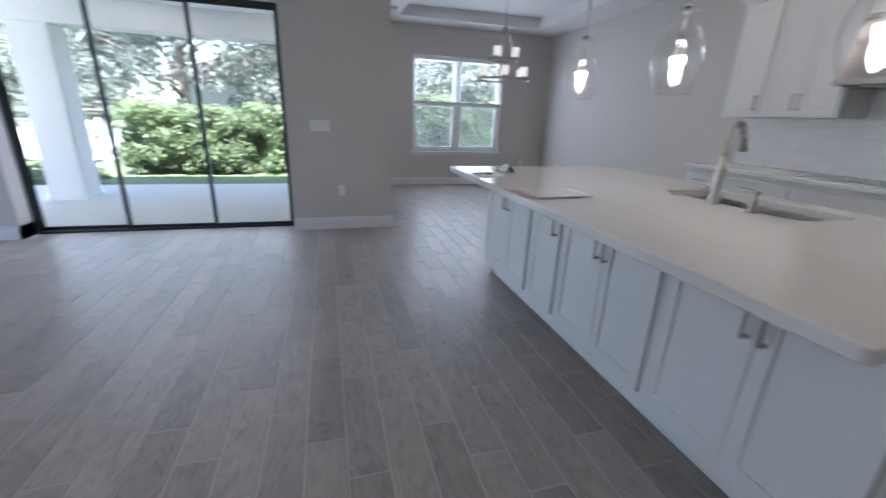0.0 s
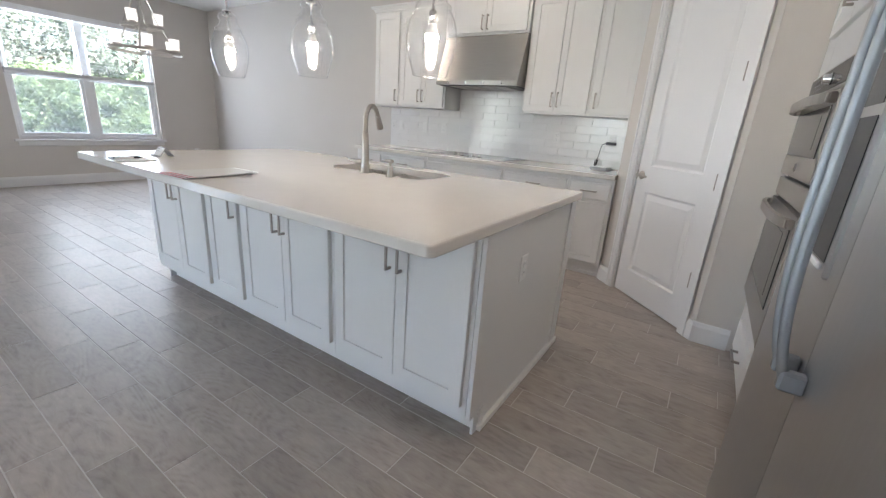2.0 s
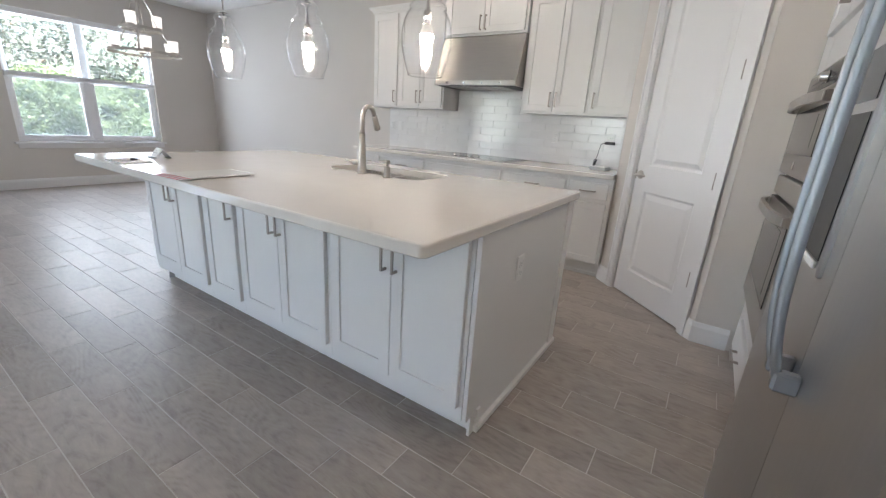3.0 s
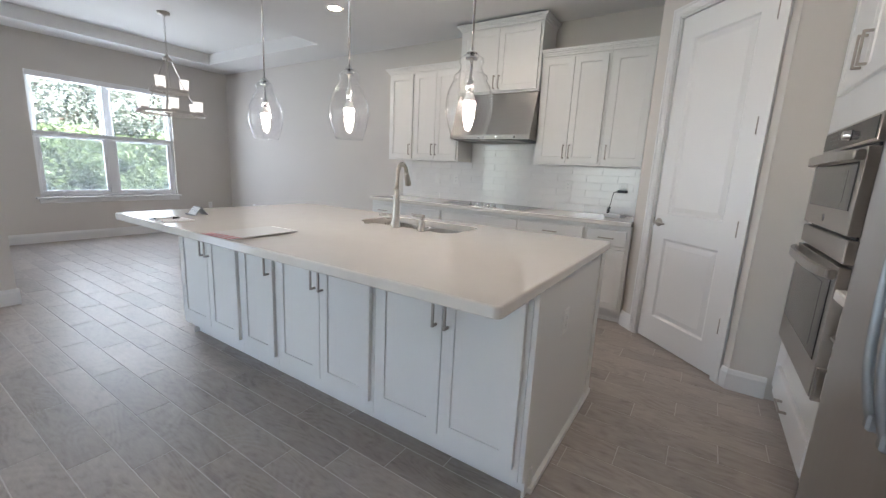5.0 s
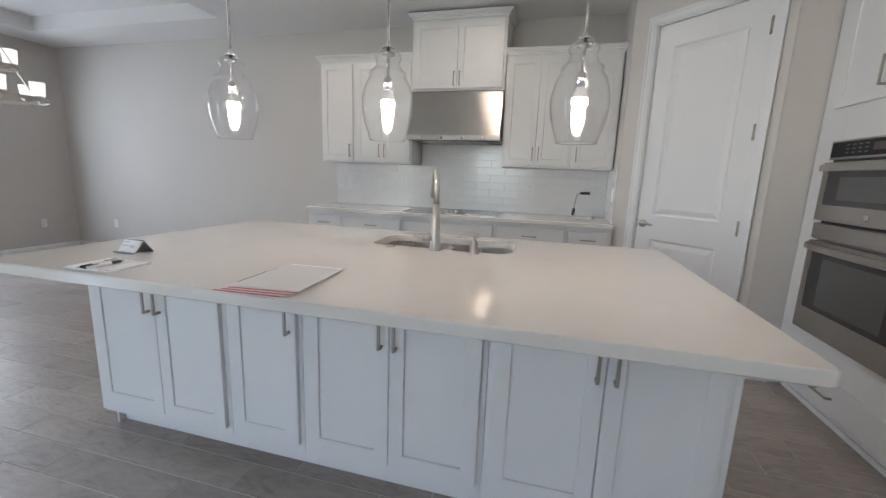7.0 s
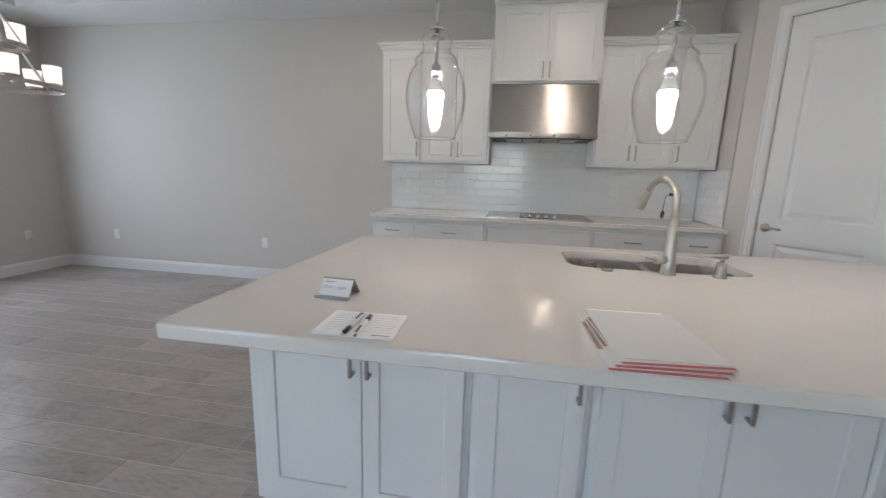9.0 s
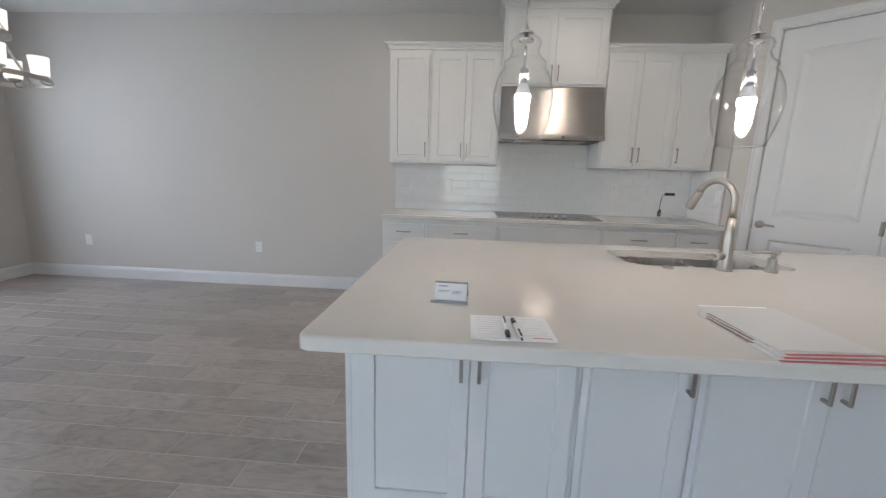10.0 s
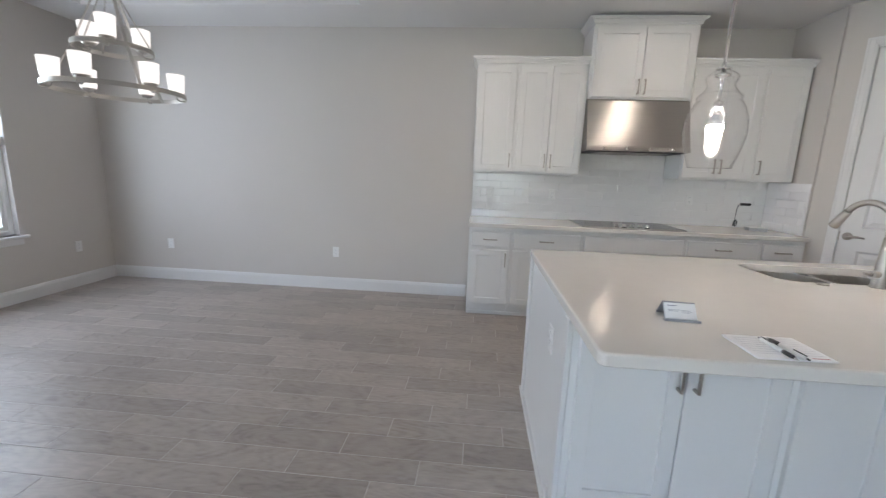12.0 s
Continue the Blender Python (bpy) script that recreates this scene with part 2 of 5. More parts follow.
def tube(bm, path, radius, sides=12, cap=True):
    """A round bar along the points; radius is one number or one for each point."""
    pts = [Vector(p) for p in path]
    rad = radius if isinstance(radius, (list, tuple)) else [radius] * len(pts)
    rings, ref = [], None
    for i, p in enumerate(pts):
        d = (pts[min(i + 1, len(pts) - 1)] - pts[max(i - 1, 0)]).normalized()
        if ref is None:
            ref = d.orthogonal().normalized()
        ref = (ref - d * ref.dot(d)).normalized()
        side = d.cross(ref)
        rings.append([bm.verts.new(p + rad[i] * (math.cos(a) * ref + math.sin(a) * side)) for a in (2 * math.pi * k / sides for k in range(sides))])
    for a, b in zip(rings, rings[1:]):
        for k in range(sides):
            bm.faces.new((a[k], a[(k + 1) % sides], b[(k + 1) % sides], b[k])).smooth = True
    if cap:
        bm.faces.new(rings[0][::-1])
        bm.faces.new(rings[-1])
    return bm


def spun(bm, profile, sides=32, centre=(0, 0, 0), cap=(True, True)):
    """A turned form from (radius, z) pairs, from the bottom up."""
    cx, cy, cz = centre
    rings = [[bm.verts.new((cx + r * math.cos(2 * math.pi * k / sides), cy + r * math.sin(2 * math.pi * k / sides), cz + z)) for k in range(sides)] for r, z in profile]
    for a, b in zip(rings, rings[1:]):
        for k in range(sides):
            bm.faces.new((a[k], a[(k + 1) % sides], b[(k + 1) % sides], b[k])).smooth = True
    if cap[0]:
        bm.faces.new(rings[0][::-1])
    if cap[1]:
        bm.faces.new(rings[-1])
    return bm


def rounded(x0, x1, y0, y1, r, z, n=6):
    """The points of a rectangle with rounded corners, anticlockwise."""
    out = []
    for cx, cy, a0 in ((x1 - r, y1 - r, 0), (x0 + r, y1 - r, 90), (x0 + r, y0 + r, 180), (x1 - r, y0 + r, 270)):
        for k in range(n + 1):
            a = radians(a0 + 90 * k / n)
            out.append((cx + r * math.cos(a), cy + r * math.sin(a), z))
    return out


def loops(bm, rows, cap=(False, False)):
    rings = [[bm.verts.new(p) for p in row] for row in rows]
    for a, b in zip(rings, rings[1:]):
        for k in range(len(a)):
            bm.faces.new((a[k], a[(k + 1) % len(a)], b[(k + 1) % len(a)], b[k]))
    if cap[0]:
        bm.faces.new(rings[0][::-1])
    if cap[1]:
        bm.faces.new(rings[-1])
    return rings


def mesh_of(bm, name):
    bmesh.ops.recalc_face_normals(bm, faces=bm.faces)
    me = bpy.data.meshes.new(name)
    bm.to_mesh(me)
    bm.free()
    return me


def part(name, bm, mat, parent=None, label="", at=None):
    me = mesh_of(bm, name)
    me.materials.append(mat)
    ob = new(name, me)
    if parent:
        ob.parent = parent
    if at:
        ob.matrix_local = at
    if label:
        tagged(ob, label)
    return ob


def thing(name, label, category, at=None, group="", kind=""):
    ob = new(name)
    ob.empty_display_size = 0.1
    if at:
        ob.matrix_world = at
    return tagged(ob, label, category, group, kind)


def structure(name, bm, mat, label, category):
    return tagged(part(name, bm, mat), label, category, kind="structure")


# ---- the shell of the house ----
BACK, NORTH, HIGH, TRAY = 4.12, 8.275, 2.80, 2.965
SLIDE0, SLIDE1, SLIDETOP = -3.00, -0.525, 2.29
WX0, WX1, WZ0, WZ1 = 1.43, 3.165, 0.64, 2.32
structure("floor_slab", made((-5.35, 4.27, -3.35, 8.5, -0.12, -0.0016)), GROUT, "grey grout bed under the plank tiles", "floor")
structure("wall_east", made((BACK, BACK + 0.15, -0.75, 8.5, -0.006, 3.2)), WALL, "greige painted wall behind the cabinets", "wall")
structure("wall_north", made((0.42, WX0, NORTH, NORTH + 0.18, -0.006, 3.2), (WX1, BACK, NORTH, NORTH + 0.18, -0.006, 3.2), (WX0, WX1, NORTH, NORTH + 0.18, -0.006, WZ0), (WX0, WX1, NORTH, NORTH + 0.18, WZ1, 3.2)), WALL, "greige painted wall with the dining window", "wall")
structure("wall_dining_west", made((0.42, 0.575, 5.52, NORTH, -0.006, 3.2)), WALL, "greige painted side wall of the dining nook", "wall")
structure("wall_patio", made((-5.35, SLIDE0, 5.24, 5.52, -0.006, HIGH), (SLIDE1, 0.575, 5.24, 5.52, -0.006, HIGH), (SLIDE0, SLIDE1, 5.24, 5.52, SLIDETOP, HIGH)), WALL, "greige painted wall round the sliding glass door", "wall")
# closing wall out of view, with an opening for the assumed window
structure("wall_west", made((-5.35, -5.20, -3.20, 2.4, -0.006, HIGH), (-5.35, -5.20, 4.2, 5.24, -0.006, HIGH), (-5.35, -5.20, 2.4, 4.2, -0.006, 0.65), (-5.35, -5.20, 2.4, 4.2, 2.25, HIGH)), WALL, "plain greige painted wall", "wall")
# the hall west of x 0.48 is out of view, opened up for added downlights
structure("wall_south", made((-5.35, 0.48, -3.35, -3.20, -0.006, HIGH), (0.48, BACK, -0.75, -0.60, -0.006, HIGH), (0.36, 0.48, -3.20, -0.60, -0.006, HIGH)), WALL, "plain greige painted wall", "wall")

# pantry walls: a return from the east wall, the slanted door wall, a return to the oven tower
DOORMID, DOORTURN = (3.160, 0.615), -135.0
SLANT = pose(DOORMID[0], DOORMID[1], 0, 0, 0, DOORTURN)
structure("wall_pantry_side", made((3.575, BACK, 0.91, 1.045, -0.006, HIGH)), WALL, "greige painted return wall beside the counter", "wall")
slant = part("wall_pantry", made((-0.585, -0.389, -0.018, 0.06, -0.006, HIGH), (0.389, 0.495, -0.018, 0.06, -0.006, HIGH), (-0.389, 0.389, -0.018, 0.06, 2.459, HIGH)), WALL, at=SLANT)
tagged(slant, "greige painted slanted wall round the pantry door", "wall", kind="structure")
structure("wall_pantry_end", made((2.797, 2.88, -0.60, 0.275, -0.006, HIGH)), WALL, "greige painted return wall beside the oven tower", "wall")

# ceiling with the tray over the dining nook
TX0, TX1, TY0, TY1 = 1.10, 3.57, 5.06, 7.76
ceil = bmesh.new()
box(ceil, -5.35, BACK, -3.35, TY0, HIGH, HIGH + 0.1)
box(ceil, -5.35, TX0, TY0, 8.5, HIGH, HIGH + 0.1)
box(ceil, TX1, BACK, TY0, 8.5, HIGH, HIGH + 0.1)
box(ceil, TX0, TX1, TY1, 8.5, HIGH, HIGH + 0.1)
box(ceil, TX0 - 0.1, TX1 + 0.1, TY0 - 0.1, TY1 + 0.1, TRAY, TRAY + 0.1)
for x0, x1, y0, y1 in ((TX0 - 0.1, TX0, TY0, TY1), (TX1, TX1 + 0.1, TY0, TY1), (TX0 - 0.1, TX1 + 0.1, TY0 - 0.1, TY0), (TX0 - 0.1, TX1 + 0.1, TY1, TY1 + 0.1)):
    box(ceil, x0, x1, y0, y1, HIGH + 0.1, TRAY)
structure("ceiling", ceil, CEILING, "white ceiling with a raised tray over the dining nook", "ceiling")


def skirting(name, x0, y0, x1, y1, side, height=0.135):
    """A baseboard with a moulded top along a line on the floor; side is +1 if it stands to the line's left."""
    d = Vector((x1 - x0, y1 - y0, 0))
    length = d.length
    bm = bmesh.new()
    prof = ((0, 0), (0.015, 0), (0.015, height - 0.03), (0.011, height - 0.018), (0.009, height - 0.008), (0.004, height), (0, height))
    rows = [[(x, side * p, z) for p, z in prof] for x in (0, length)]
    loops(bm, rows, (True, True))
    ob = part(name, bm, TRIM, at=pose(x0, y0, 0, 0, 0, math.degrees(math.atan2(d.y, d.x))))
    return tagged(ob, "white painted baseboard with a moulded top", "baseboard", kind="structure")


skirting("baseboard_east", BACK, 4.035, BACK, NORTH, 1)
skirting("baseboard_north", BACK, NORTH, 0.575, NORTH, 1)
skirting("baseboard_dining", 0.575, NORTH, 0.575, 5.24, 1)
skirting("baseboard_pier", 0.59, 5.24, SLIDE1, 5.24, 1)
skirting("baseboard_pier_return", SLIDE1, 5.24, SLIDE1, 5.43, -1)
skirting("baseboard_west_return", SLIDE0, 5.43, SLIDE0, 5.225, -1)
skirting("baseboard_patio_west", SLIDE0, 5.24, -5.2, 5.24, 1)
skirting("baseboard_west", -5.2, 5.24, -5.2, -3.2, 1)
skirting("baseboard_south", -5.2, -3.2, 0.36, -3.2, 1)
skirting("baseboard_hall", 0.36, -3.2, 0.36, -0.6, 1)
skirting("baseboard_pantry_end", 2.797, 0.09, 2.797, 0.290, 1)
for nm, u0, u1 in (("baseboard_pantry_hinge", 0.446, 0.499), ("baseboard_pantry_latch", -0.585, -0.446)):
    b = skirting(nm, 0, 0, u1 - u0, 0, -1)
    b.matrix_world = SLANT @ pose(u0, -0.018, 0)


# ---- dining window ----
def frame_boxes(x0, x1, z0, z1, w, y0, y1):
    return ((x0, x1, y0, y1, z0, z0 + w), (x0, x1, y0, y1, z1 - w, z1), (x0, x0 + w, y0, y1, z0 + w, z1 - w), (x1 - w, x1, y0, y1, z0 + w, z1 - w))


win = thing("window_1", "white vinyl twin single-hung window", "window", kind="structure")
part("window_frame", made(*frame_boxes(WX0, WX1, WZ0, WZ1, 0.045, NORTH + 0.05, NORTH + 0.13), (2.25, 2.34, NORTH + 0.05, NORTH + 0.13, WZ0 + 0.045, WZ1 - 0.045), bevel=0.004), VINYL, win)
for a, b in ((WX0 + 0.045, 2.25), (2.34, WX1 - 0.045)):
    low = part("lower_sash", made(*frame_boxes(a, b, WZ0 + 0.045, 1.50, 0.04, NORTH + 0.06, NORTH + 0.095), bevel=0.003), VINYL, win)
    part("upper_sash", made(*frame_boxes(a, b, 1.46, WZ1 - 0.045, 0.03, NORTH + 0.096, NORTH + 0.125), bevel=0.003), VINYL, win)
    for z0, z1, y in ((WZ0 + 0.085, 1.46, NORTH + 0.078), (1.49, WZ1 - 0.075, NORTH + 0.11)):
        p = part("pane", made((a + 0.03, b - 0.03, y, y + 0.004, z0, z1)), PANE, win)
        p.visible_shadow = False
for a, b in ((WX0 + 0.085, 2.21), (2.38, WX1 - 0.085)):
    p = part("fly_screen", made((a, b, NORTH + 0.100, NORTH + 0.1015, WZ0 + 0.085, 1.46)), SCREEN, win, "fine grey fly screen")
    p.visible_shadow = False
part("window_sill", made((WX0 - 0.05, WX1 + 0.05, NORTH - 0.045, NORTH + 0.05, WZ0 - 0.03, WZ0), (WX0 - 0.02, WX1 + 0.02, NORTH - 0.014, NORTH - 0.001, WZ0 - 0.09, WZ0 - 0.03), bevel=0.005), TRIM, win)

# ---- sliding glass door ----
slider = thing("door_1", "dark bronze three-panel sliding glass door, closed", "sliding door", kind="structure")
SY = 5.43
part("frame", made((SLIDE0, SLIDE0 + 0.02, SY, SY + 0.085, 0, SLIDETOP), (SLIDE1 - 0.02, SLIDE1, SY, SY + 0.085, 0, SLIDETOP), (SLIDE0 + 0.02, SLIDE1 - 0.02, SY, SY + 0.085, SLIDETOP - 0.035, SLIDETOP), (SLIDE0 + 0.02, SLIDE1 - 0.02, SY - 0.01, SY + 0.085, -0.004, 0.022), bevel=0.003), BRONZE, slider)
for a, b, y in ((-2.981, -2.183, SY + 0.055), (-2.217, -1.343, SY + 0.03), (-1.377, -0.546, SY + 0.005)):
    panel = part("panel", made(*frame_boxes(a, b, 0.022, SLIDETOP - 0.036, 0.032, y, y + 0.022), bevel=0.003), BRONZE, slider)
    p = part("pane", made((a + 0.028, b - 0.028, y + 0.009, y + 0.013, 0.05, SLIDETOP - 0.064)), PANE, panel)
    p.visible_shadow = False
part("handle", made((-0.575, -0.555, SY - 0.03, SY + 0.005, 0.93, 1.15), bevel=0.006), BLACK, slider)

# unseen window, assumed from the bluish island fronts; sized and placed by brightness
west = thing("assumed_west_window", "assumed white vinyl living room window, out of view", "window", kind="structure")
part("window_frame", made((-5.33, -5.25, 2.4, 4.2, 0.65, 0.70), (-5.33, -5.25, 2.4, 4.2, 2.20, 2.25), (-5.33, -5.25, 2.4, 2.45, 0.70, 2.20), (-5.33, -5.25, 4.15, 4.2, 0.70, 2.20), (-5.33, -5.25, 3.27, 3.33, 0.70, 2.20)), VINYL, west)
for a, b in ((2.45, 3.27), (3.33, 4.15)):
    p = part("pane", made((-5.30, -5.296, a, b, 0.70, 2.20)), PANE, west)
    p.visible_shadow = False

# ---- cabinet pieces: built with the front facing -y, x to the right, z up ----
def shaker(bm, x0, x1, z0, z1, y=0.0, rail=0.057, thick=0.020, deep=0.007):
    """A shaker door or drawer front whose face lies at y - thick."""
    f = y - thick
    rings = []
    for ins, yy in ((0.0, y), (0.0, f + 0.002), (0.002, f), (rail, f), (rail + 0.001, f + deep * 0.8), (rail + 0.003, f + deep)):
        rings.append([(x0 + ins, yy, z0 + ins), (x1 - ins, yy, z0 + ins), (x1 - ins, yy, z1 - ins), (x0 + ins, yy, z1 - ins)])
    loops(bm, rings, (True, True))
    return bm


def slab(bm, x0, x1, z0, z1, y=0.0, thick=0.020):
    f = y - thick
    loops(bm, [[(x0 + i, yy, z0 + i), (x1 - i, yy, z0 + i), (x1 - i, yy, z1 - i), (x0 + i, yy, z1 - i)] for i, yy in ((0, y), (0, f + 0.004), (0.004, f))], (True, True))
    return bm


def pull(length=0.13, upright=True):
    """A squared bar pull, centred, standing off in -y."""
    bm, h = bmesh.new(), length / 2
    def bar(a0, a1, y0, y1):
        box(bm, *((-0.0055, 0.0055, y0, y1, a0, a1) if upright else (a0, a1, y0, y1, -0.0055, 0.0055)), bevel=0.0015)
    bar(-h, h, -0.034, -0.025)
    bar(-h, -h + 0.011, -0.026, 0.0)
    bar(h - 0.011, h, -0.026, 0.0)
    return bm


def add_door(parent, x0, x1, z0, z1, y, handle=None, upright=True, flat=False, length=0.13, name="door"):
    bm = slab(bmesh.new(), x0, x1, z0, z1, y) if flat else shaker(bmesh.new(), x0, x1, z0, z1, y)
    d = part(name, bm, WHITE, parent)
    if handle:
        part("handle", pull(length, upright), PULL, d, "brushed nickel bar pull", pose(handle[0], y - 0.020, handle[1]))
    return d


WEST = -90.0     # turn of things whose front looks west
ISX, ISX0, ISX1, ISY0, ISY1 = 1.132, 0.779, 2.255, 0.972, 3.605

# ---- island ----
def island_unit(y_left, y_right, fronts, label):
    w = y_left - y_right
    t = thing("base_cabinet", label, "cabinet", pose(ISX, y_left, 0, 0, 0, WEST), "island cabinets")
    part("body", made((0, w, 0.0, 0.50, 0.105, 0.874)), WHITE, t)
    part("toe_kick", made((0, w, 0.10, 0.118, 0.0, 0.105), (0, w, 0.088, 0.10, 0.0, 0.03)), WHITE, t)
    for a, b, hx in fronts:
        add_door(t, y_left - a, y_left - b, 0.165, 0.845, 0, (y_left - hx, 0.72), length=0.135)
    return t


island_unit(3.585, 2.841, ((3.560, 3.196, 3.222), (3.193, 2.862, 3.166)), "white shaker double-door base cabinet under the island top")
island_unit(2.839, 2.483, ((2.816, 2.500, 2.526),), "white shaker single-door base cabinet under the island top")
island_unit(2.481, 1.747, ((2.459, 2.110, 2.137), (2.107, 1.766, 2.080)), "white shaker double-door base cabinet under the island top")
island_unit(1.745, 1.003, ((1.725, 1.368, 1.395), (1.365, 1.022, 1.338)), "white shaker double-door base cabinet under the island top")
back = thing("sink_base_cabinet", "white painted sink cabinet on the kitchen side of the island", "cabinet", pose(1.64, 0, 0))
part("body", made((0.0, 0.54, 1.004, 1.60, 0.105, 0.874), (0.0, 0.54, 2.60, 3.583, 0.105, 0.874), (0.52, 0.54, 1.60, 2.60, 0.105, 0.874), (0.0, 0.54, 1.60, 2.60, 0.105, 0.12)), WHITE, back)
part("toe_kick", made((0.0, 0.46, 1.004, 3.583, 0.0, 0.105)), WHITE, back)
for nm, y, s in (("end_panel", 1.002, -1), ("end_panel", 3.586, 1)):
    e = thing("island_end_panel", "white painted end panel of the island with a corner stile", "panel")
    a, b = sorted((y, y + s * 0.012))
    c, d = sorted((y, y + s * 0.020))
    g, h = sorted((y, y + s * 0.030))
    part("panel", made((ISX + 0.055, 2.185, a, b, 0.0, 0.874)), WHITE, e)
    part("stile", made((ISX + 0.002, ISX + 0.055, c, d, 0.105, 0.874), (1.232, 1.262, c, d, 0.0, 0.105), bevel=0.002), WHITE, e)
    part("stile", made((2.10, 2.186, c, d, 0.0, 0.874), bevel=0.002), WHITE, e)
    part("shoe_moulding", made((1.222, 2.196, g, h, 0.0, 0.028), bevel=0.006, seg=2), WHITE, e)

# worktop with the sink opening
SX0, SX1, SY0, SY1 = 1.742, 2.128, 1.742, 2.488
top = bmesh.new()
outer = [(i, z) for i, z in ((0.003, 0.876), (0.0, 0.880), (0.0, 0.909), (0.0015, 0.9135), (0.006, 0.916))]
rings = loops(top, [rounded(ISX0 + i, ISX1 - i, ISY0 + i, ISY1 - i, 0.024, z) for i, z in outer])
inner = loops(top, [rounded(SX0 - i, SX1 + i, SY0 - i, SY1 + i, 0.09, z, 8) for i, z in ((0.003, 0.916), (0.0, 0.913), (0.0, 0.876))])
for a, b in ((rings[-1], inner[0]), (rings[0], inner[-1])):
    es = [top.edges.get((r[k], r[(k + 1) % len(r)])) for r in (a, b) for k in range(len(r))]
    bmesh.ops.triangle_fill(top, use_beauty=True, use_dissolve=False, edges=es)
tagged(part("island_worktop", top, QUARTZ), "polished white quartz worktop with rounded corners on the island", "worktop")

sink = thing("kitchen_sink", "stainless steel undermount double-bowl sink in the island", "sink")
for nm, y0, y1 in (("bowl", 1.742, 2.095), ("bowl", 2.125, 2.488)):
    bm = bmesh.new()
    loops(bm, [rounded(1.738 + i, 2.132 - i, y0 + i, y1 - i, 0.08 if i < 0.03 else 0.05, z, 8) for i, z in ((-0.012, 0.874), (0.0, 0.874), (0.006, 0.72), (0.02, 0.685), (0.05, 0.675))], (False, True))
    bl = part(nm, bm, SINKSTEEL, sink)
    part("drain", spun(bmesh.new(), ((0.045, 0.676), (0.045, 0.680), (0.035, 0.680), (0.03, 0.677)), 24, (1.93, (y0 + y1) / 2, 0)), CHROME, bl, "round steel drain")
part("divider", made((1.755, 2.115, 2.096, 2.124, 0.70, 0.862), bevel=0.012, seg=3), SINKSTEEL, sink)

# pull-down tap
tap = thing("kitchen_tap", "brushed nickel pull-down kitchen tap beside the sink", "tap", pose(1.70, 2.112, 0.916, 0, 0, 20))
bm = bmesh.new()
spun(bm, ((0.031, 0.0), (0.031, 0.004), (0.027, 0.008), (0.024, 0.06), (0.0195, 0.16), (0.0165, 0.23)), 28)
part("body", bm, NICKEL, tap)
arc = [(0, 0, 0.225)] + [(0.090 - 0.090 * math.cos(a), 0, 0.290 + 0.090 * math.sin(a)) for a in (radians(d) for d in range(0, 155, 11))]
part("spout", tube(bmesh.new(), arc, 0.0138, 16), NICKEL, tap)
e0, e1 = Vector(arc[-1]), Vector(arc[-1]) - Vector(arc[-2])
e1.normalize()
part("spray_head", tube(bmesh.new(), [e0 - e1 * 0.002, e0 + e1 * 0.012, e0 + e1 * 0.045, e0 + e1 * 0.085, e0 + e1 * 0.090], [0.0158, 0.017, 0.0185, 0.0215, 0.0195], 20), NICKEL, tap)
part("button", made((0.188, 0.1965, -0.006, 0.006, 0.262, 0.290), bevel=0.002), BLACK, tap, "small black spray button")
bm = tube(bmesh.new(), [(0, 0.018, 0.062), (0, 0.062, 0.062)], 0.0165, 18)
tube(bm, [(0, 0.05, 0.062), (0, 0.066, 0.064), (0.0, 0.105, 0.072), (0, 0.110, 0.073)], [0.010, 0.008, 0.006, 0.005], 12)
part("lever", bm, NICKEL, tap)
soap = thing("soap_dispenser", "brushed nickel soap dispenser pump beside the sink", "soap dispenser", pose(1.70, 1.918, 0.916, 0, 0, 75))
part("base", spun(bmesh.new(), ((0.026, 0), (0.026, 0.004), (0.020, 0.008), (0.0175, 0.045), (0.0175, 0.062), (0.010, 0.064))), NICKEL, soap)
bm = tube(bmesh.new(), [(0, 0, 0.06), (0, 0, 0.085)], 0.008, 12)
tube(bm, [(-0.018, 0, 0.087), (0.02, 0, 0.088), (0.075, 0, 0.084), (0.08, 0, 0.080)], [0.011, 0.010, 0.006, 0.005], 12)
part("nozzle", bm, NICKEL, soap)
tagged(part("air_switch_button", spun(bmesh.new(), ((0.024, 0), (0.024, 0.004), (0.018, 0.007), (0.010, 0.007))), NICKEL, at=pose(1.70, 2.345, 0.916)), "flat round brushed nickel cap on the worktop", "button")


# ---- back run: base cabinets and worktop ----
BFX = BACK - 0.60          # front of the base cabinets' frames
def base_unit(y_left, y_right, doors, drawers, label, handle_drawer=True, left_end=False):
    w = y_left - y_right
    t = thing("base_cabinet", label, "cabinet", pose(BFX, y_left, 0, 0, 0, WEST), "back wall base cabinets")
    part("body", made((0, w, 0.0, 0.599, 0.105, 0.876)), WHITE, t)
    part("toe_kick", made((0.0, w, 0.075, 0.12, 0.0, 0.105), (0.0, w, 0.064, 0.075, 0.0, 0.03)), WHITE, t)
    for a, b in drawers:
        add_door(t, y_left - a, y_left - b, 0.695, 0.835, 0, ((2 * y_left - a - b) / 2, 0.765) if handle_drawer else None, False, True, name="drawer")
    for a, b, hx in doors:
        add_door(t, y_left - a, y_left - b, 0.135, 0.665, 0, (y_left - hx, 0.575))
    return t


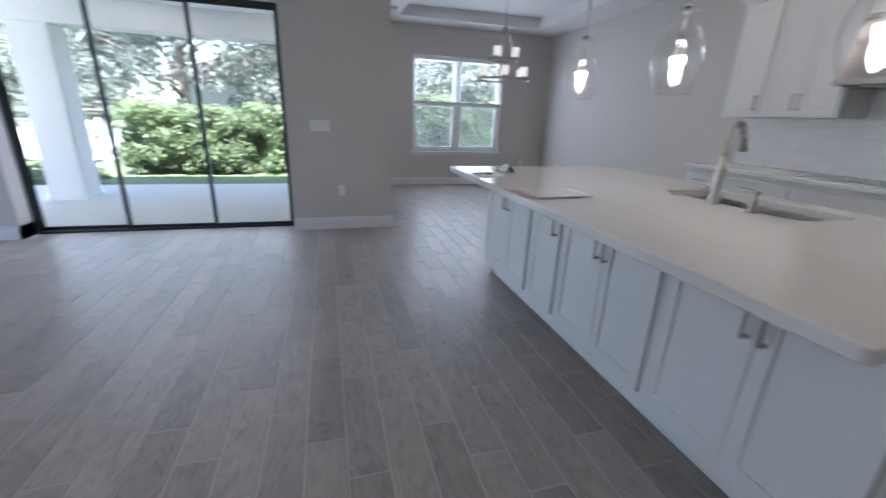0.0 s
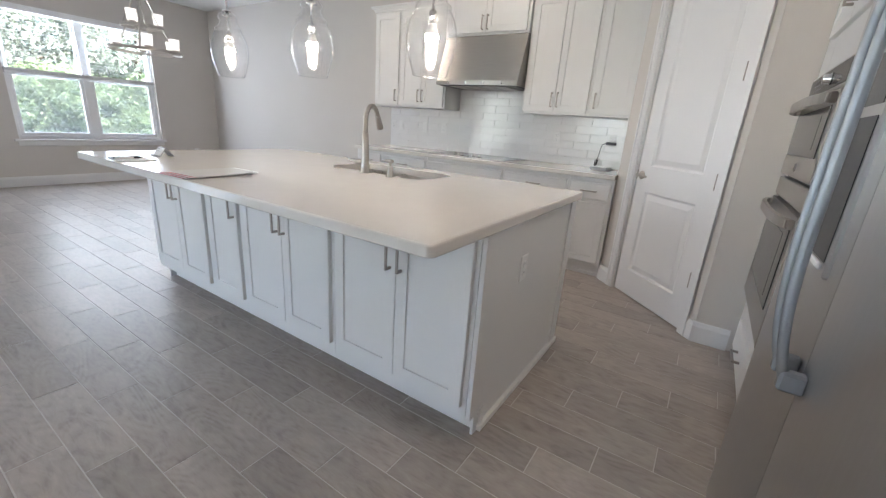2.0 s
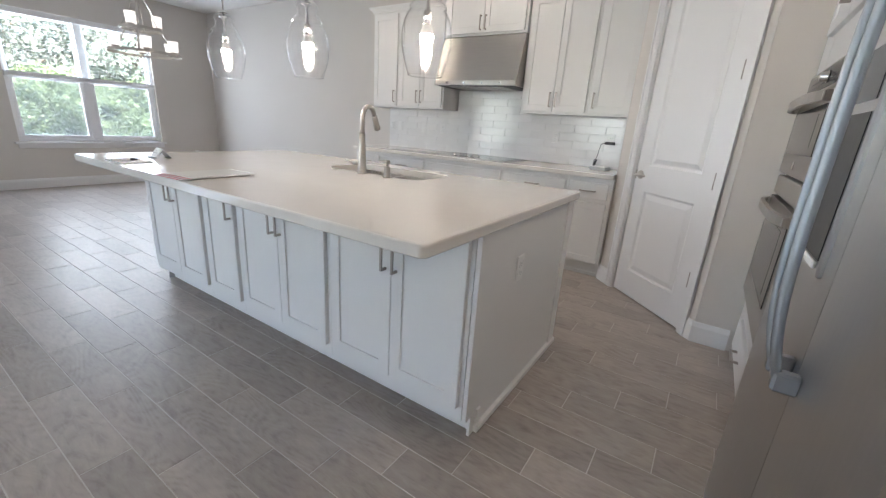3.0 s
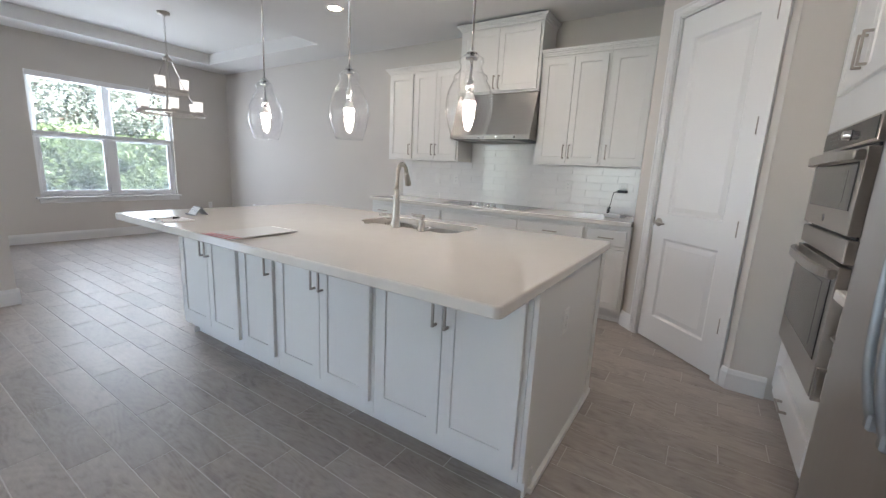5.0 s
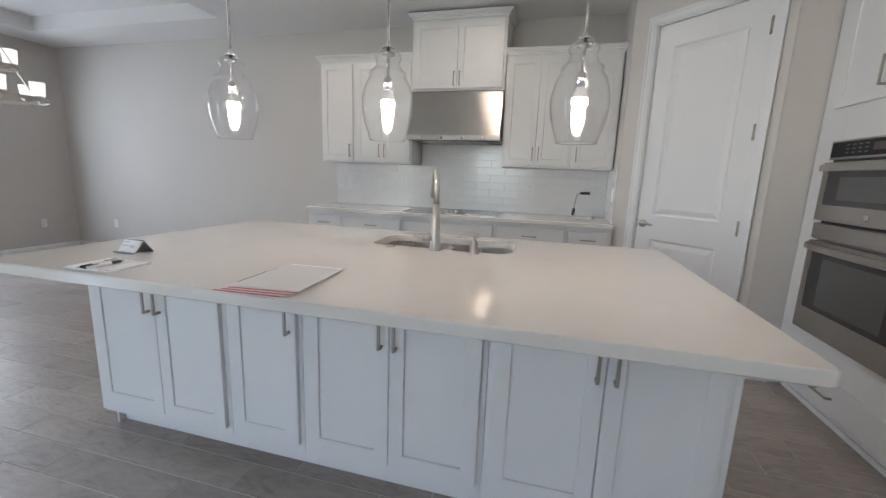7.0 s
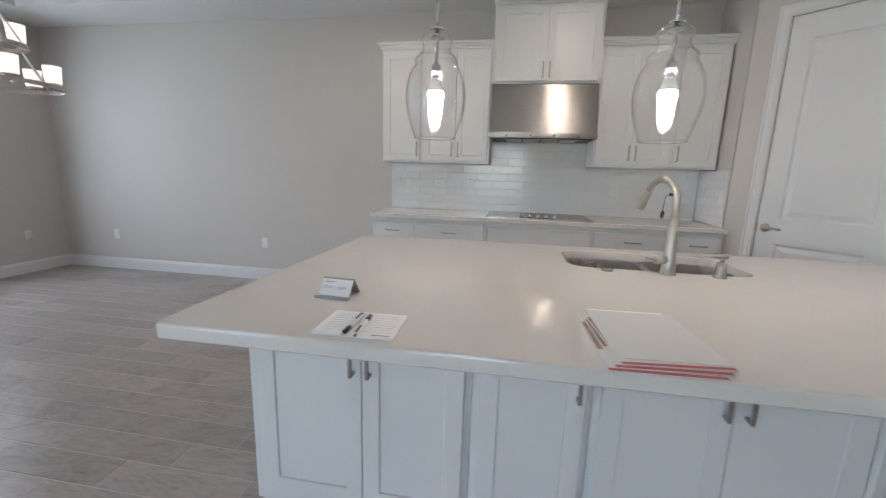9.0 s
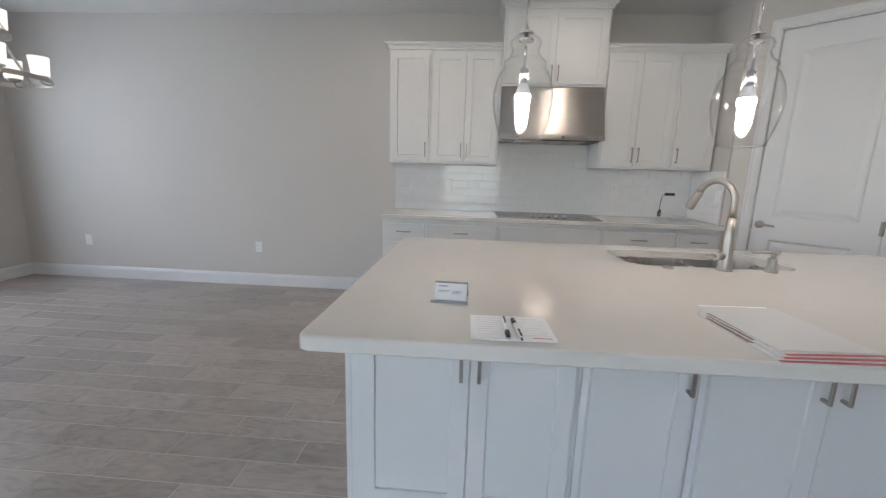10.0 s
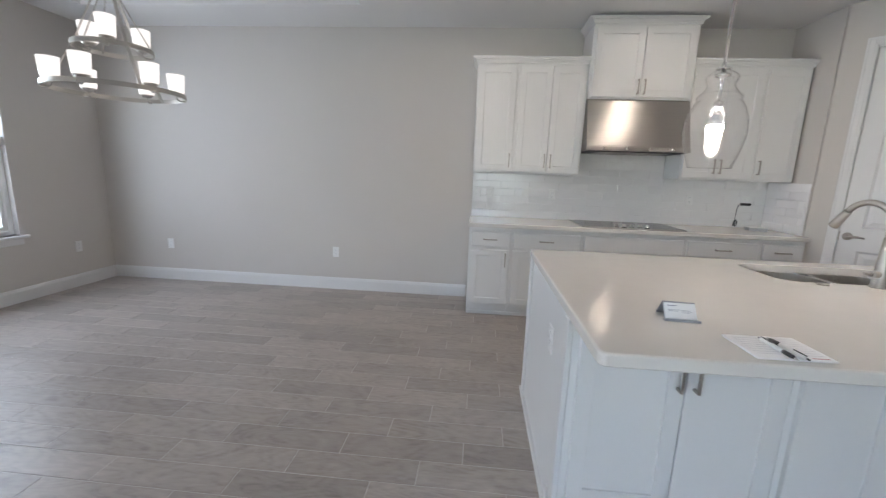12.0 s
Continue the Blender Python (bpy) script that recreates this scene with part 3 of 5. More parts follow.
base_unit(4.012, 3.615, ((3.99, 3.635, 3.665),), ((3.99, 3.635),), "white shaker base cabinet with one drawer")
base_unit(3.613, 2.97, ((3.595, 3.297, 3.322), (3.293, 2.99, 3.267)), ((3.595, 2.99),), "white shaker base cabinet with a wide drawer")
base_unit(2.968, 2.06, ((2.95, 2.517, 2.545), (2.513, 2.08, 2.487)), ((2.95, 2.08),), "white shaker base cabinet with a plain front under the cooktop", False)
base_unit(2.058, 1.42, ((2.04, 1.742, 1.767), (1.738, 1.44, 1.712)), ((2.04, 1.44),), "white shaker base cabinet with a wide drawer")
base_unit(1.418, 1.048, ((1.40, 1.075, 1.37),), ((1.40, 1.075),), "white shaker base cabinet with one drawer")
bm = bmesh.new()
loops(bm, [[(3.472 + i, 1.047, z), (BACK - 0.002, 1.047, z), (BACK - 0.002, 4.02 - i, z), (3.472 + i, 4.02 - i, z)] for i, z in ((0.003, 0.877), (0, 0.881), (0, 0.909), (0.002, 0.914), (0.006, 0.916))], (True, True))
tagged(part("back_worktop", bm, QUARTZ), "polished white quartz worktop on the back wall cabinets", "worktop")

# cooktop
cook = thing("cooktop", "black glass electric cooktop with steel edges and four knobs", "cooktop", pose(3.79, 2.515, 0.916))
part("glass_top", made((-0.255, 0.255, -0.457, 0.457, 0.0025, 0.009), bevel=0.002), BLACKGLASS, cook)
part("steel_edge", made((-0.262, -0.2555, -0.462, 0.462, 0.0, 0.010), (0.2555, 0.262, -0.462, 0.462, 0.0, 0.010), (-0.2555, 0.2555, 0.4575, 0.462, 0.0, 0.010), (-0.2555, 0.2555, -0.462, -0.4575, 0.0, 0.010)), STEEL, cook)
for k in range(5):
    yk = -0.14 + 0.07 * k
    part("knob", spun(bmesh.new(), ((0.021, 0.009), (0.021, 0.016), (0.017, 0.018), (0.016, 0.034), (0.013, 0.036)), 20, (-0.20, yk, 0)), CHROME, cook)
ringmat = material("printed_ring", (0.16, 0.16, 0.165), 0.2, vary=0.02)
for cx, cy, r in ((0.10, 0.30, 0.10), (0.12, -0.30, 0.095), (-0.08, 0.31, 0.08), (-0.06, -0.31, 0.105), (0.07, 0.0, 0.12)):
    bm = bmesh.new()
    loops(bm, [[(cx + q * math.cos(2 * math.pi * k / 40), cy + q * math.sin(2 * math.pi * k / 40), 0.0094) for k in range(40)] for q in (r, r - 0.004)])
    part("burner_ring", bm, ringmat, cook, "thin grey printed burner ring")

# ---- upper cabinets ----
UFX = BACK - 0.315
def crown(bm, x0, x1, front, z, ends=(True, True), depth=0.33):
    """A stepped crown round the top of a cabinet; front is the face's y."""
    for out, a, b in ((0.010, 0.0, 0.020), (0.020, 0.020, 0.034), (0.034, 0.034, 0.046), (0.044, 0.046, 0.060)):
        box(bm, x0 - (out if ends[0] else 0), x1 + (out if ends[1] else 0), front - out, depth, z + a, z + b)
    return bm


def wall_unit(name, y_left, y_right, z0, z1, fronts, label, depth=0.312, crowned=(True, True), zh=None, front_x=UFX):
    w = y_left - y_right
    t = thing(name, label, "cabinet", pose(front_x, y_left, 0, 0, 0, WEST), "upper cabinets")
    part("body", made((0, w, 0.0, depth, z0 - 0.004, z1)), WHITE, t)
    for a, b, hx in fronts:
        add_door(t, y_left - a, y_left - b, z0 + 0.014, z1 - 0.022, 0, (y_left - hx, (z0 + 0.12) if zh is None else zh), length=0.13)
    part("crown", crown(bmesh.new(), 0, w, -0.004, z1, crowned, depth), WHITE, t, "stepped crown moulding")
    return t


wall_unit("wall_cabinet", 4.009, 3.625, 1.385, 2.385, ((3.99, 3.640, 3.668),), "white shaker single-door wall cabinet with crown moulding", crowned=(True, False))
wall_unit("wall_cabinet", 3.623, 2.985, 1.385, 2.385, ((3.605, 3.307, 3.333), (3.303, 3.005, 3.277)), "white shaker double-door wall cabinet with crown moulding", crowned=(False, False))
wall_unit("hood_cabinet", 2.983, 2.074, 2.085, 2.715, ((2.958, 2.531, 2.557), (2.527, 2.099, 2.501)), "white shaker cabinet above the range hood with a tall crown", depth=0.352, zh=2.185, front_x=UFX - 0.04)
wall_unit("wall_cabinet", 2.072, 1.435, 1.385, 2.385, ((2.052, 1.756, 1.782), (1.752, 1.455, 1.726)), "white shaker double-door wall cabinet with crown moulding", crowned=(False, False))
wall_unit("wall_cabinet", 1.433, 1.058, 1.385, 2.385, ((1.415, 1.078, 1.388),), "white shaker single-door wall cabinet beside the pantry wall", crowned=(False, True))

# range hood
hood = thing("range_hood", "brushed stainless steel sloped range hood over the cooktop", "range hood", pose(BACK - 0.001, 2.53, 1.605, 0, 0, WEST))
bm = bmesh.new()
prof = [(-0.002, 0.045), (-0.485, 0.045), (-0.485, 0.052), (-0.355, 0.462), (-0.345, 0.475), (-0.002, 0.475)]
loops(bm, [[(x, y, z) for y, z in prof] for x in (-0.452, 0.452)], (True, True))
part("canopy", bm, STEEL, hood)
part("lip", made((-0.457, 0.457, -0.497, -0.002, 0.006, 0.045), bevel=0.006, seg=2), STEEL, hood)
part("filter_panel", made((-0.43, 0.43, -0.46, -0.03, 0.0, 0.006)), BLACK, hood, "dark baffle filter underside")
for x in (-0.24, -0.08, 0.08, 0.24):
    part("filter", made((x - 0.07, x + 0.07, -0.44, -0.05, -0.006, 0.0), bevel=0.002), STEEL, hood, "steel baffle filter")
for x in (-0.30, -0.10, 0.10, 0.30):
    part("button", spun(bmesh.new(), ((0.012, 0), (0.012, 0.004), (0.008, 0.005)), 16), CHROME, hood, "small round control", pose(x, -0.497, 0.026, 90))

# ---- backsplash: bevelled white glazed tiles in running bond ----
splash = tagged(part("backsplash", made((BACK - 0.006, BACK, 1.047, 4.01, 0.917, 1.383), (BACK - 0.006, BACK, 2.075, 2.98, 1.383, 1.66))  , SPLASHGROUT), "glossy white subway tile backsplash", "backsplash", kind="structure")
side_splash = tagged(part("backsplash_side", made((3.58, BACK - 0.008, 1.0455, 1.051, 0.917, 1.377)), SPLASHGROUT), "glossy white subway tile side splash", "backsplash", kind="structure")


def splash_tile(w, h):
    bm = bmesh.new()
    loops(bm, [[(-w / 2 + i, -d, -h / 2 + i), (w / 2 - i, -d, -h / 2 + i), (w / 2 - i, -d, h / 2 - i), (-w / 2 + i, -d, h / 2 - i)] for i, d in ((0, 0), (0.0, 0.0040), (0.0008, 0.0050), (0.0020, 0.0055))], (False, True))
    me = mesh_of(bm, "tile")
    me.materials.append(GLAZE)
    for p in me.polygons:
        p.use_smooth = False
    return me


TW, TH, GAP = 0.300, 0.0762, 0.002
cache = {}
def tile_at(parent, w, m):
    key = round(w, 4)
    if key not in cache:
        cache[key] = splash_tile(w, TH - GAP)
    o = new("tile", cache[key])
    o.parent = parent
    o.matrix_world = m
    return o


for row in range(10):
    z = 0.918 + TH * (row + 0.5)
    y_hi, y_lo = (4.009, 1.054) if row < 6 else (2.979, 2.077)
    y = 4.009 - (0.15 if row % 2 else 0.0) + TW
    while y > y_lo:
        a, b = min(y, y_hi), max(y - TW, y_lo)
        if a - b > 0.02:
            tilt = random.uniform(-0.12, 0.12), random.uniform(-0.12, 0.12)
            tile_at(splash, a - b - GAP, pose(BACK - 0.0055, (a + b) / 2, z, tilt[0], 0, WEST + tilt[1]))
        y -= TW
for row in range(6):
    z = 0.918 + TH * (row + 0.5)
    x = BACK - 0.014 + (0.15 if row % 2 else 0.0)
    while x > 3.585:
        a, b = min(x, BACK - 0.014), max(x - TW, 3.585)
        if a - b > 0.02:
            tile_at(side_splash, a - b - GAP, pose((a + b) / 2, 1.0505, z, random.uniform(-0.5, 0.5), 0, 180 + random.uniform(-0.5, 0.5)))
        x -= TW

# ---- pantry door ----
pd = thing("door_2", "white two-panel pantry door with brushed nickel lever, closed", "door", SLANT, kind="structure")


def panelled(bm, w, h, panels, front=0.0, thick=0.035):
    """A moulded door leaf with raised panels, its face at y = front."""
    xs = [-w / 2, panels[0][0], panels[0][1], w / 2]
    z_cuts = [0.0] + [z for p in panels for z in p[2:]] + [h]
    for i in range(len(z_cuts) - 1):
        for j in range(3):
            x0, x1, z0, z1 = xs[j], xs[j + 1], z_cuts[i], z_cuts[i + 1]
            if j == 1 and i % 2:
                rows = [[(x0 + a, front + d, z0 + a), (x1 - a, front + d, z0 + a), (x1 - a, front + d, z1 - a), (x0 + a, front + d, z1 - a)] for a, d in ((0, 0), (0.012, 0.009), (0.020, 0.010), (0.050, 0.003), (0.054, 0.002))]
                loops(bm, rows, (False, True))
            else:
                bm.faces.new([bm.verts.new(p) for p in ((x0, front, z0), (x1, front, z0), (x1, front, z1), (x0, front, z1))])
    box(bm, -w / 2, w / 2, front + 0.012, front + thick, 0, h)
    for x in (-w / 2, w / 2):
        bm.faces.new([bm.verts.new(p) for p in ((x, front, 0), (x, front + 0.012, 0), (x, front + 0.012, h), (x, front, h))])
    bmesh.ops.remove_doubles(bm, verts=bm.verts, dist=0.0002)
    return bm


leaf = part("leaf", panelled(bmesh.new(), 0.742, 2.43, ((-0.245, 0.245, 0.20, 0.83), (-0.245, 0.245, 1.02, 2.27))), TRIM, pd, at=pose(0, 0, 0.008))
part("jamb", made((-0.388, -0.374, -0.0175, 0.06, 0, 2.458), (0.374, 0.388, -0.0175, 0.06, 0, 2.458), (-0.374, 0.374, -0.0175, 0.06, 2.442, 2.458)), TRIM, pd)


def casing_boxes():
    out = []
    for w0, w1, d in ((0.380, 0.445, 0.012), (0.396, 0.445, 0.016), (0.428, 0.445, 0.021)):
        out += [(-w1, -w0, -0.018 - d, -0.0185, 0, 2.45 + w1 - 0.38), (w0, w1, -0.018 - d, -0.0185, 0, 2.45 + w1 - 0.38), (-w0, w0, -0.018 - d, -0.0185, 2.45 + w0 - 0.38, 2.45 + w1 - 0.38)]
    return out


part("casing", made(*casing_boxes(), bevel=0.0012), TRIM, pd)
bm = spun(bmesh.new(), ((0.032, 0), (0.032, 0.006), (0.026, 0.010), (0.012, 0.012), (0.011, 0.045)), 24)
bmesh.ops.rotate(bm, verts=bm.verts, cent=(0, 0, 0), matrix=Matrix.Rotation(radians(90), 3, "X"))
tube(bm, [(0, -0.045, 0), (0.02, -0.050, 0.001), (0.06, -0.050, 0.003), (0.105, -0.048, -0.003)], [0.012, 0.0105, 0.009, 0.007], 14)
part("lever_handle", bm, NICKEL, pd, "brushed nickel lever handle", pose(-0.318, 0.0, 0.955))
part("latch_plate", made((-0.3725, -0.366, -0.004, 0.02, 0.92, 0.99)), NICKEL, pd, "small nickel latch plate")
for z in (0.365, 1.0, 1.62, 2.25):
    bm = tube(bmesh.new(), [(0.371, -0.016, z - 0.05), (0.371, -0.016, z + 0.05)], 0.0095, 10)
    box(bm, 0.352, 0.3725, -0.0015, 0.001, z - 0.05, z + 0.05)
    part("hinge", bm, PULL, pd, "satin nickel butt hinge")

# ---- oven tower, side base cabinet and refrigerator along the south wall; fronts face north ----
TFY = 0.065
def south(x_left, y):
    return pose(x_left, y, 0, 0, 0, 180)


TX = 2.792
tower = thing("oven_tower", "tall white shaker cabinet housing the double wall oven", "cabinet", south(TX, TFY))
W = TX - 1.795
o0, o1 = TX - 2.600, TX - 1.812
for nm, bx in (("side_stile", (0, o0 + 0.01, 0, 0.655, 0.105, 2.40)), ("side_stile", (o1 - 0.01, W, 0, 0.655, 0.105, 2.40)), ("lower_frame", (o0 + 0.0102, o1 - 0.0102, 0.0004, 0.655, 0.105, 0.47)), ("upper_frame", (o0 + 0.0102, o1 - 0.0102, 0.0004, 0.655, 1.535, 2.40)), ("back_panel", (o0 + 0.0102, o1 - 0.0102, 0.60, 0.655, 0.4702, 1.5348))):
    part(nm, made(bx), WHITE, tower)
part("toe_kick", made((0, W, 0.070, 0.10, 0.0, 0.105), (0, W, 0.058, 0.07, 0, 0.03)), WHITE, tower)
add_door(tower, TX - 2.630, TX - 1.815, 0.125, 0.285, 0, (TX - 2.275, 0.205), False, True, name="drawer", length=0.14)
for a, b, h in ((0.115, W / 2 + 0.005, W / 2 - 0.03), (W / 2 + 0.008, W - 0.02, W / 2 + 0.043)):
    add_door(tower, a, b, 1.725, 2.38, 0, (h, 1.85), length=0.14)
part("crown", crown(bmesh.new(), 0, W, -0.004, 2.40, (False, True), 0.655), WHITE, tower)

oven = thing("double_wall_oven", "stainless steel double wall oven with dark glass doors", "oven", south(TX, TFY))
part("chassis", made((o0, o1, -0.012, 0.56, 0.468, 1.538)), STEEL, oven)
panel = part("control_panel", made((o0, o1, -0.034, -0.012, 1.440, 1.540), bevel=0.003), STEEL, oven)
part("display_glass", made((o0 + 0.015, o1 - 0.015, -0.037, -0.034, 1.452, 1.530), bevel=0.001), BLACKGLASS, panel)
KNOBX = (o0 + o1) / 2 + 0.06
kb = spun(bmesh.new(), ((0.022, 0), (0.022, 0.004), (0.018, 0.007), (0.017, 0.024), (0.014, 0.026)), 28)
bmesh.ops.rotate(kb, verts=kb.verts, cent=(0, 0, 0), matrix=Matrix.Rotation(radians(90), 3, "X"))
part("knob", kb, CHROME, panel, "round steel control knob", pose(KNOBX, -0.037, 1.490))
lcd = material("display_print", (0.13, 0.13, 0.14), 0.3, vary=0.02)
for r in range(3):
    for c in range(4):
        part("key_mark", made((o0 + 0.13 + 0.045 * c, o0 + 0.152 + 0.045 * c, -0.0380, -0.0372, 1.470 + 0.020 * r, 1.474 + 0.020 * r)), lcd, panel)
part("display", made((KNOBX - 0.135, KNOBX - 0.045, -0.0382, -0.0372, 1.475, 1.512)), material("unlit_display", (0.11, 0.085, 0.08), 0.15), panel)


def oven_door(z0, z1, g0, g1, hz, badge):
    d = part("oven_door", made((o0, o1, -0.050, -0.014, z0, z1), bevel=0.004, seg=2), STEEL, oven)
    part("window", made((o0 + 0.055, o1 - 0.055, -0.0535, -0.0485, g0, g1), bevel=0.0015), OVENGLASS, d, "dark tinted oven window")
    part("inner_window", made((o0 + 0.16, o1 - 0.16, -0.0545, -0.0534, g0 + 0.03, g1 - 0.03)), OVENINNER, d, "paler inner oven window")
    bm = bmesh.new()
    pts = []
    for k in range(13):
        u = k / 12
        pts.append((o0 + 0.01 + (o1 - o0 - 0.02) * u, -0.062 - 0.038 * (1 - (2 * u - 1) ** 4), hz))
    rows = [[(x, y + dy, z + dz) for dy, dz in ((-0.008, -0.018), (0.008, -0.018), (0.008, 0.018), (-0.008, 0.018))] for x, y, z in pts]
    loops(bm, rows, (True, True))
    for x in (o0 + 0.012, o1 - 0.042):
        box(bm, x, x + 0.03, -0.078, -0.049, hz - 0.016, hz + 0.016, bevel=0.003)
    part("handle", bm, STEEL, d, "bowed flat steel handle")
    if badge:
        bm = spun(bmesh.new(), ((0.017, 0), (0.017, 0.002), (0.014, 0.003)), 24)
        bmesh.ops.rotate(bm, verts=bm.verts, cent=(0, 0, 0), matrix=Matrix.Rotation(radians(90), 3, "X"))
        part("badge", bm, CHROME, d, "round steel badge", pose((o0 + o1) / 2, -0.0505, badge))
    return d


OVENINNER = material("oven_inner_glass", (0.10, 0.098, 0.095), 0.12, vary=0.05)
OVENGLASS = material("oven_glass", (0.055, 0.052, 0.050), 0.10, vary=0.04)
oven_door(1.108, 1.425, 1.195, 1.375, 1.395, 1.150)
part("vent_strip", made((o0 + 0.02, o1 - 0.02, -0.020, -0.012, 1.425, 1.440), (o0 + 0.02, o1 - 0.02, -0.020, -0.012, 1.092, 1.108)), BLACK, oven, "dark vent gap")
part("centre_trim", made((o0, o1, -0.046, -0.012, 1.005, 1.092), bevel=0.004), STEEL, oven)
oven_door(0.478, 0.992, 0.610, 0.935, 0.962, None)

# small base cabinet between tower and refrigerator
sb = thing("base_cabinet", "white base cabinet with a drawer over a shaker door", "cabinet", south(1.793, TFY + 0.005))
part("body", made((0, 0.355, 0, 0.66, 0.105, 0.876)), WHITE, sb)
part("toe_kick", made((0, 0.355, 0.07, 0.10, 0, 0.105)), WHITE, sb)
add_door(sb, 0.02, 0.335, 0.695, 0.835, 0, (0.178, 0.765), False, True, name="drawer")
add_door(sb, 0.02, 0.335, 0.135, 0.665, 0, (0.05, 0.56))
bm = bmesh.new()
loops(bm, [[(1.436, -0.598, z), (1.793, -0.598, z), (1.793, 0.115 - i, z), (1.436, 0.115 - i, z)] for i, z in ((0.003, 0.877), (0, 0.881), (0, 0.911), (0.004, 0.916))], (True, True))
tagged(part("side_worktop", bm, QUARTZ), "short white quartz worktop beside the oven tower", "worktop")

fridge = thing("refrigerator", "stainless steel side-by-side refrigerator with curved handles", "refrigerator", south(1.405, 0.175))
part("cabinet", made((0.005, 0.905, 0.075, 0.74, 0.015, 1.765), bevel=0.006), material("fridge_case", (0.20, 0.20, 0.20), 0.5, 0.3), fridge)
for a, b, left in ((0.0, 0.5135, True), (0.5165, 0.91, False)):
    bm = bmesh.new()
    n = 10
    rows = []
    for k in range(n + 1):
        u = k / n
        y = -0.006 * (1 - (2 * u - 1) ** 2)
        rows.append([(a + (b - a) * u, y, 0.075), (a + (b - a) * u, 0.068, 0.075), (a + (b - a) * u, 0.068, 1.77), (a + (b - a) * u, y, 1.77)])
    loops(bm, rows, (True, True))
    d = part("door", bm, STEEL_UP, fridge)
    hx = b - 0.038 if left else a + 0.038
    pts = [(hx, -0.030 - 0.036 * (1 - (2 * u - 1) ** 4), 0.80 + 0.84 * u) for u in (k / 20 for k in range(21))]
    bm = tube(bmesh.new(), pts, [0.0090] * 21, 14)
    for z in (0.812, 1.628):
        box(bm, hx - 0.013, hx + 0.013, -0.042, 0.0, z - 0.02, z + 0.02, bevel=0.005)
    part("handle", bm, FRIDGEBAR, d, "curved satin steel bar handle")
    if left:
        part("dispenser", made((0.265, 0.455, -0.012, 0.002, 0.99, 1.42), bevel=0.004), STEEL_UP, d, "water dispenser surround")
        part("dispenser_recess", made((0.280, 0.440, -0.0135, -0.011, 1.02, 1.29)), BLACK, d, "black dispenser recess")
        part("dispenser_screen", made((0.280, 0.440, -0.0135, -0.011, 1.31, 1.405)), BLACKGLASS, d, "black glass dispenser panel")
        part("drip_tray", made((0.285, 0.435, -0.020, -0.011, 1.003, 1.018), bevel=0.003), PLASTIC, d, "pale plastic drip tray")
part("grille", made((0.01, 0.90, 0.06, 0.075, 0.012, 0.072)), BLACK, fridge, "dark toe grille")
for x in (0.06, 0.85):
    for y in (0.12, 0.68):
        part("foot", spun(bmesh.new(), ((0.02, 0.0), (0.02, 0.02)), 12, (x, y, 0)), BLACK, fridge)


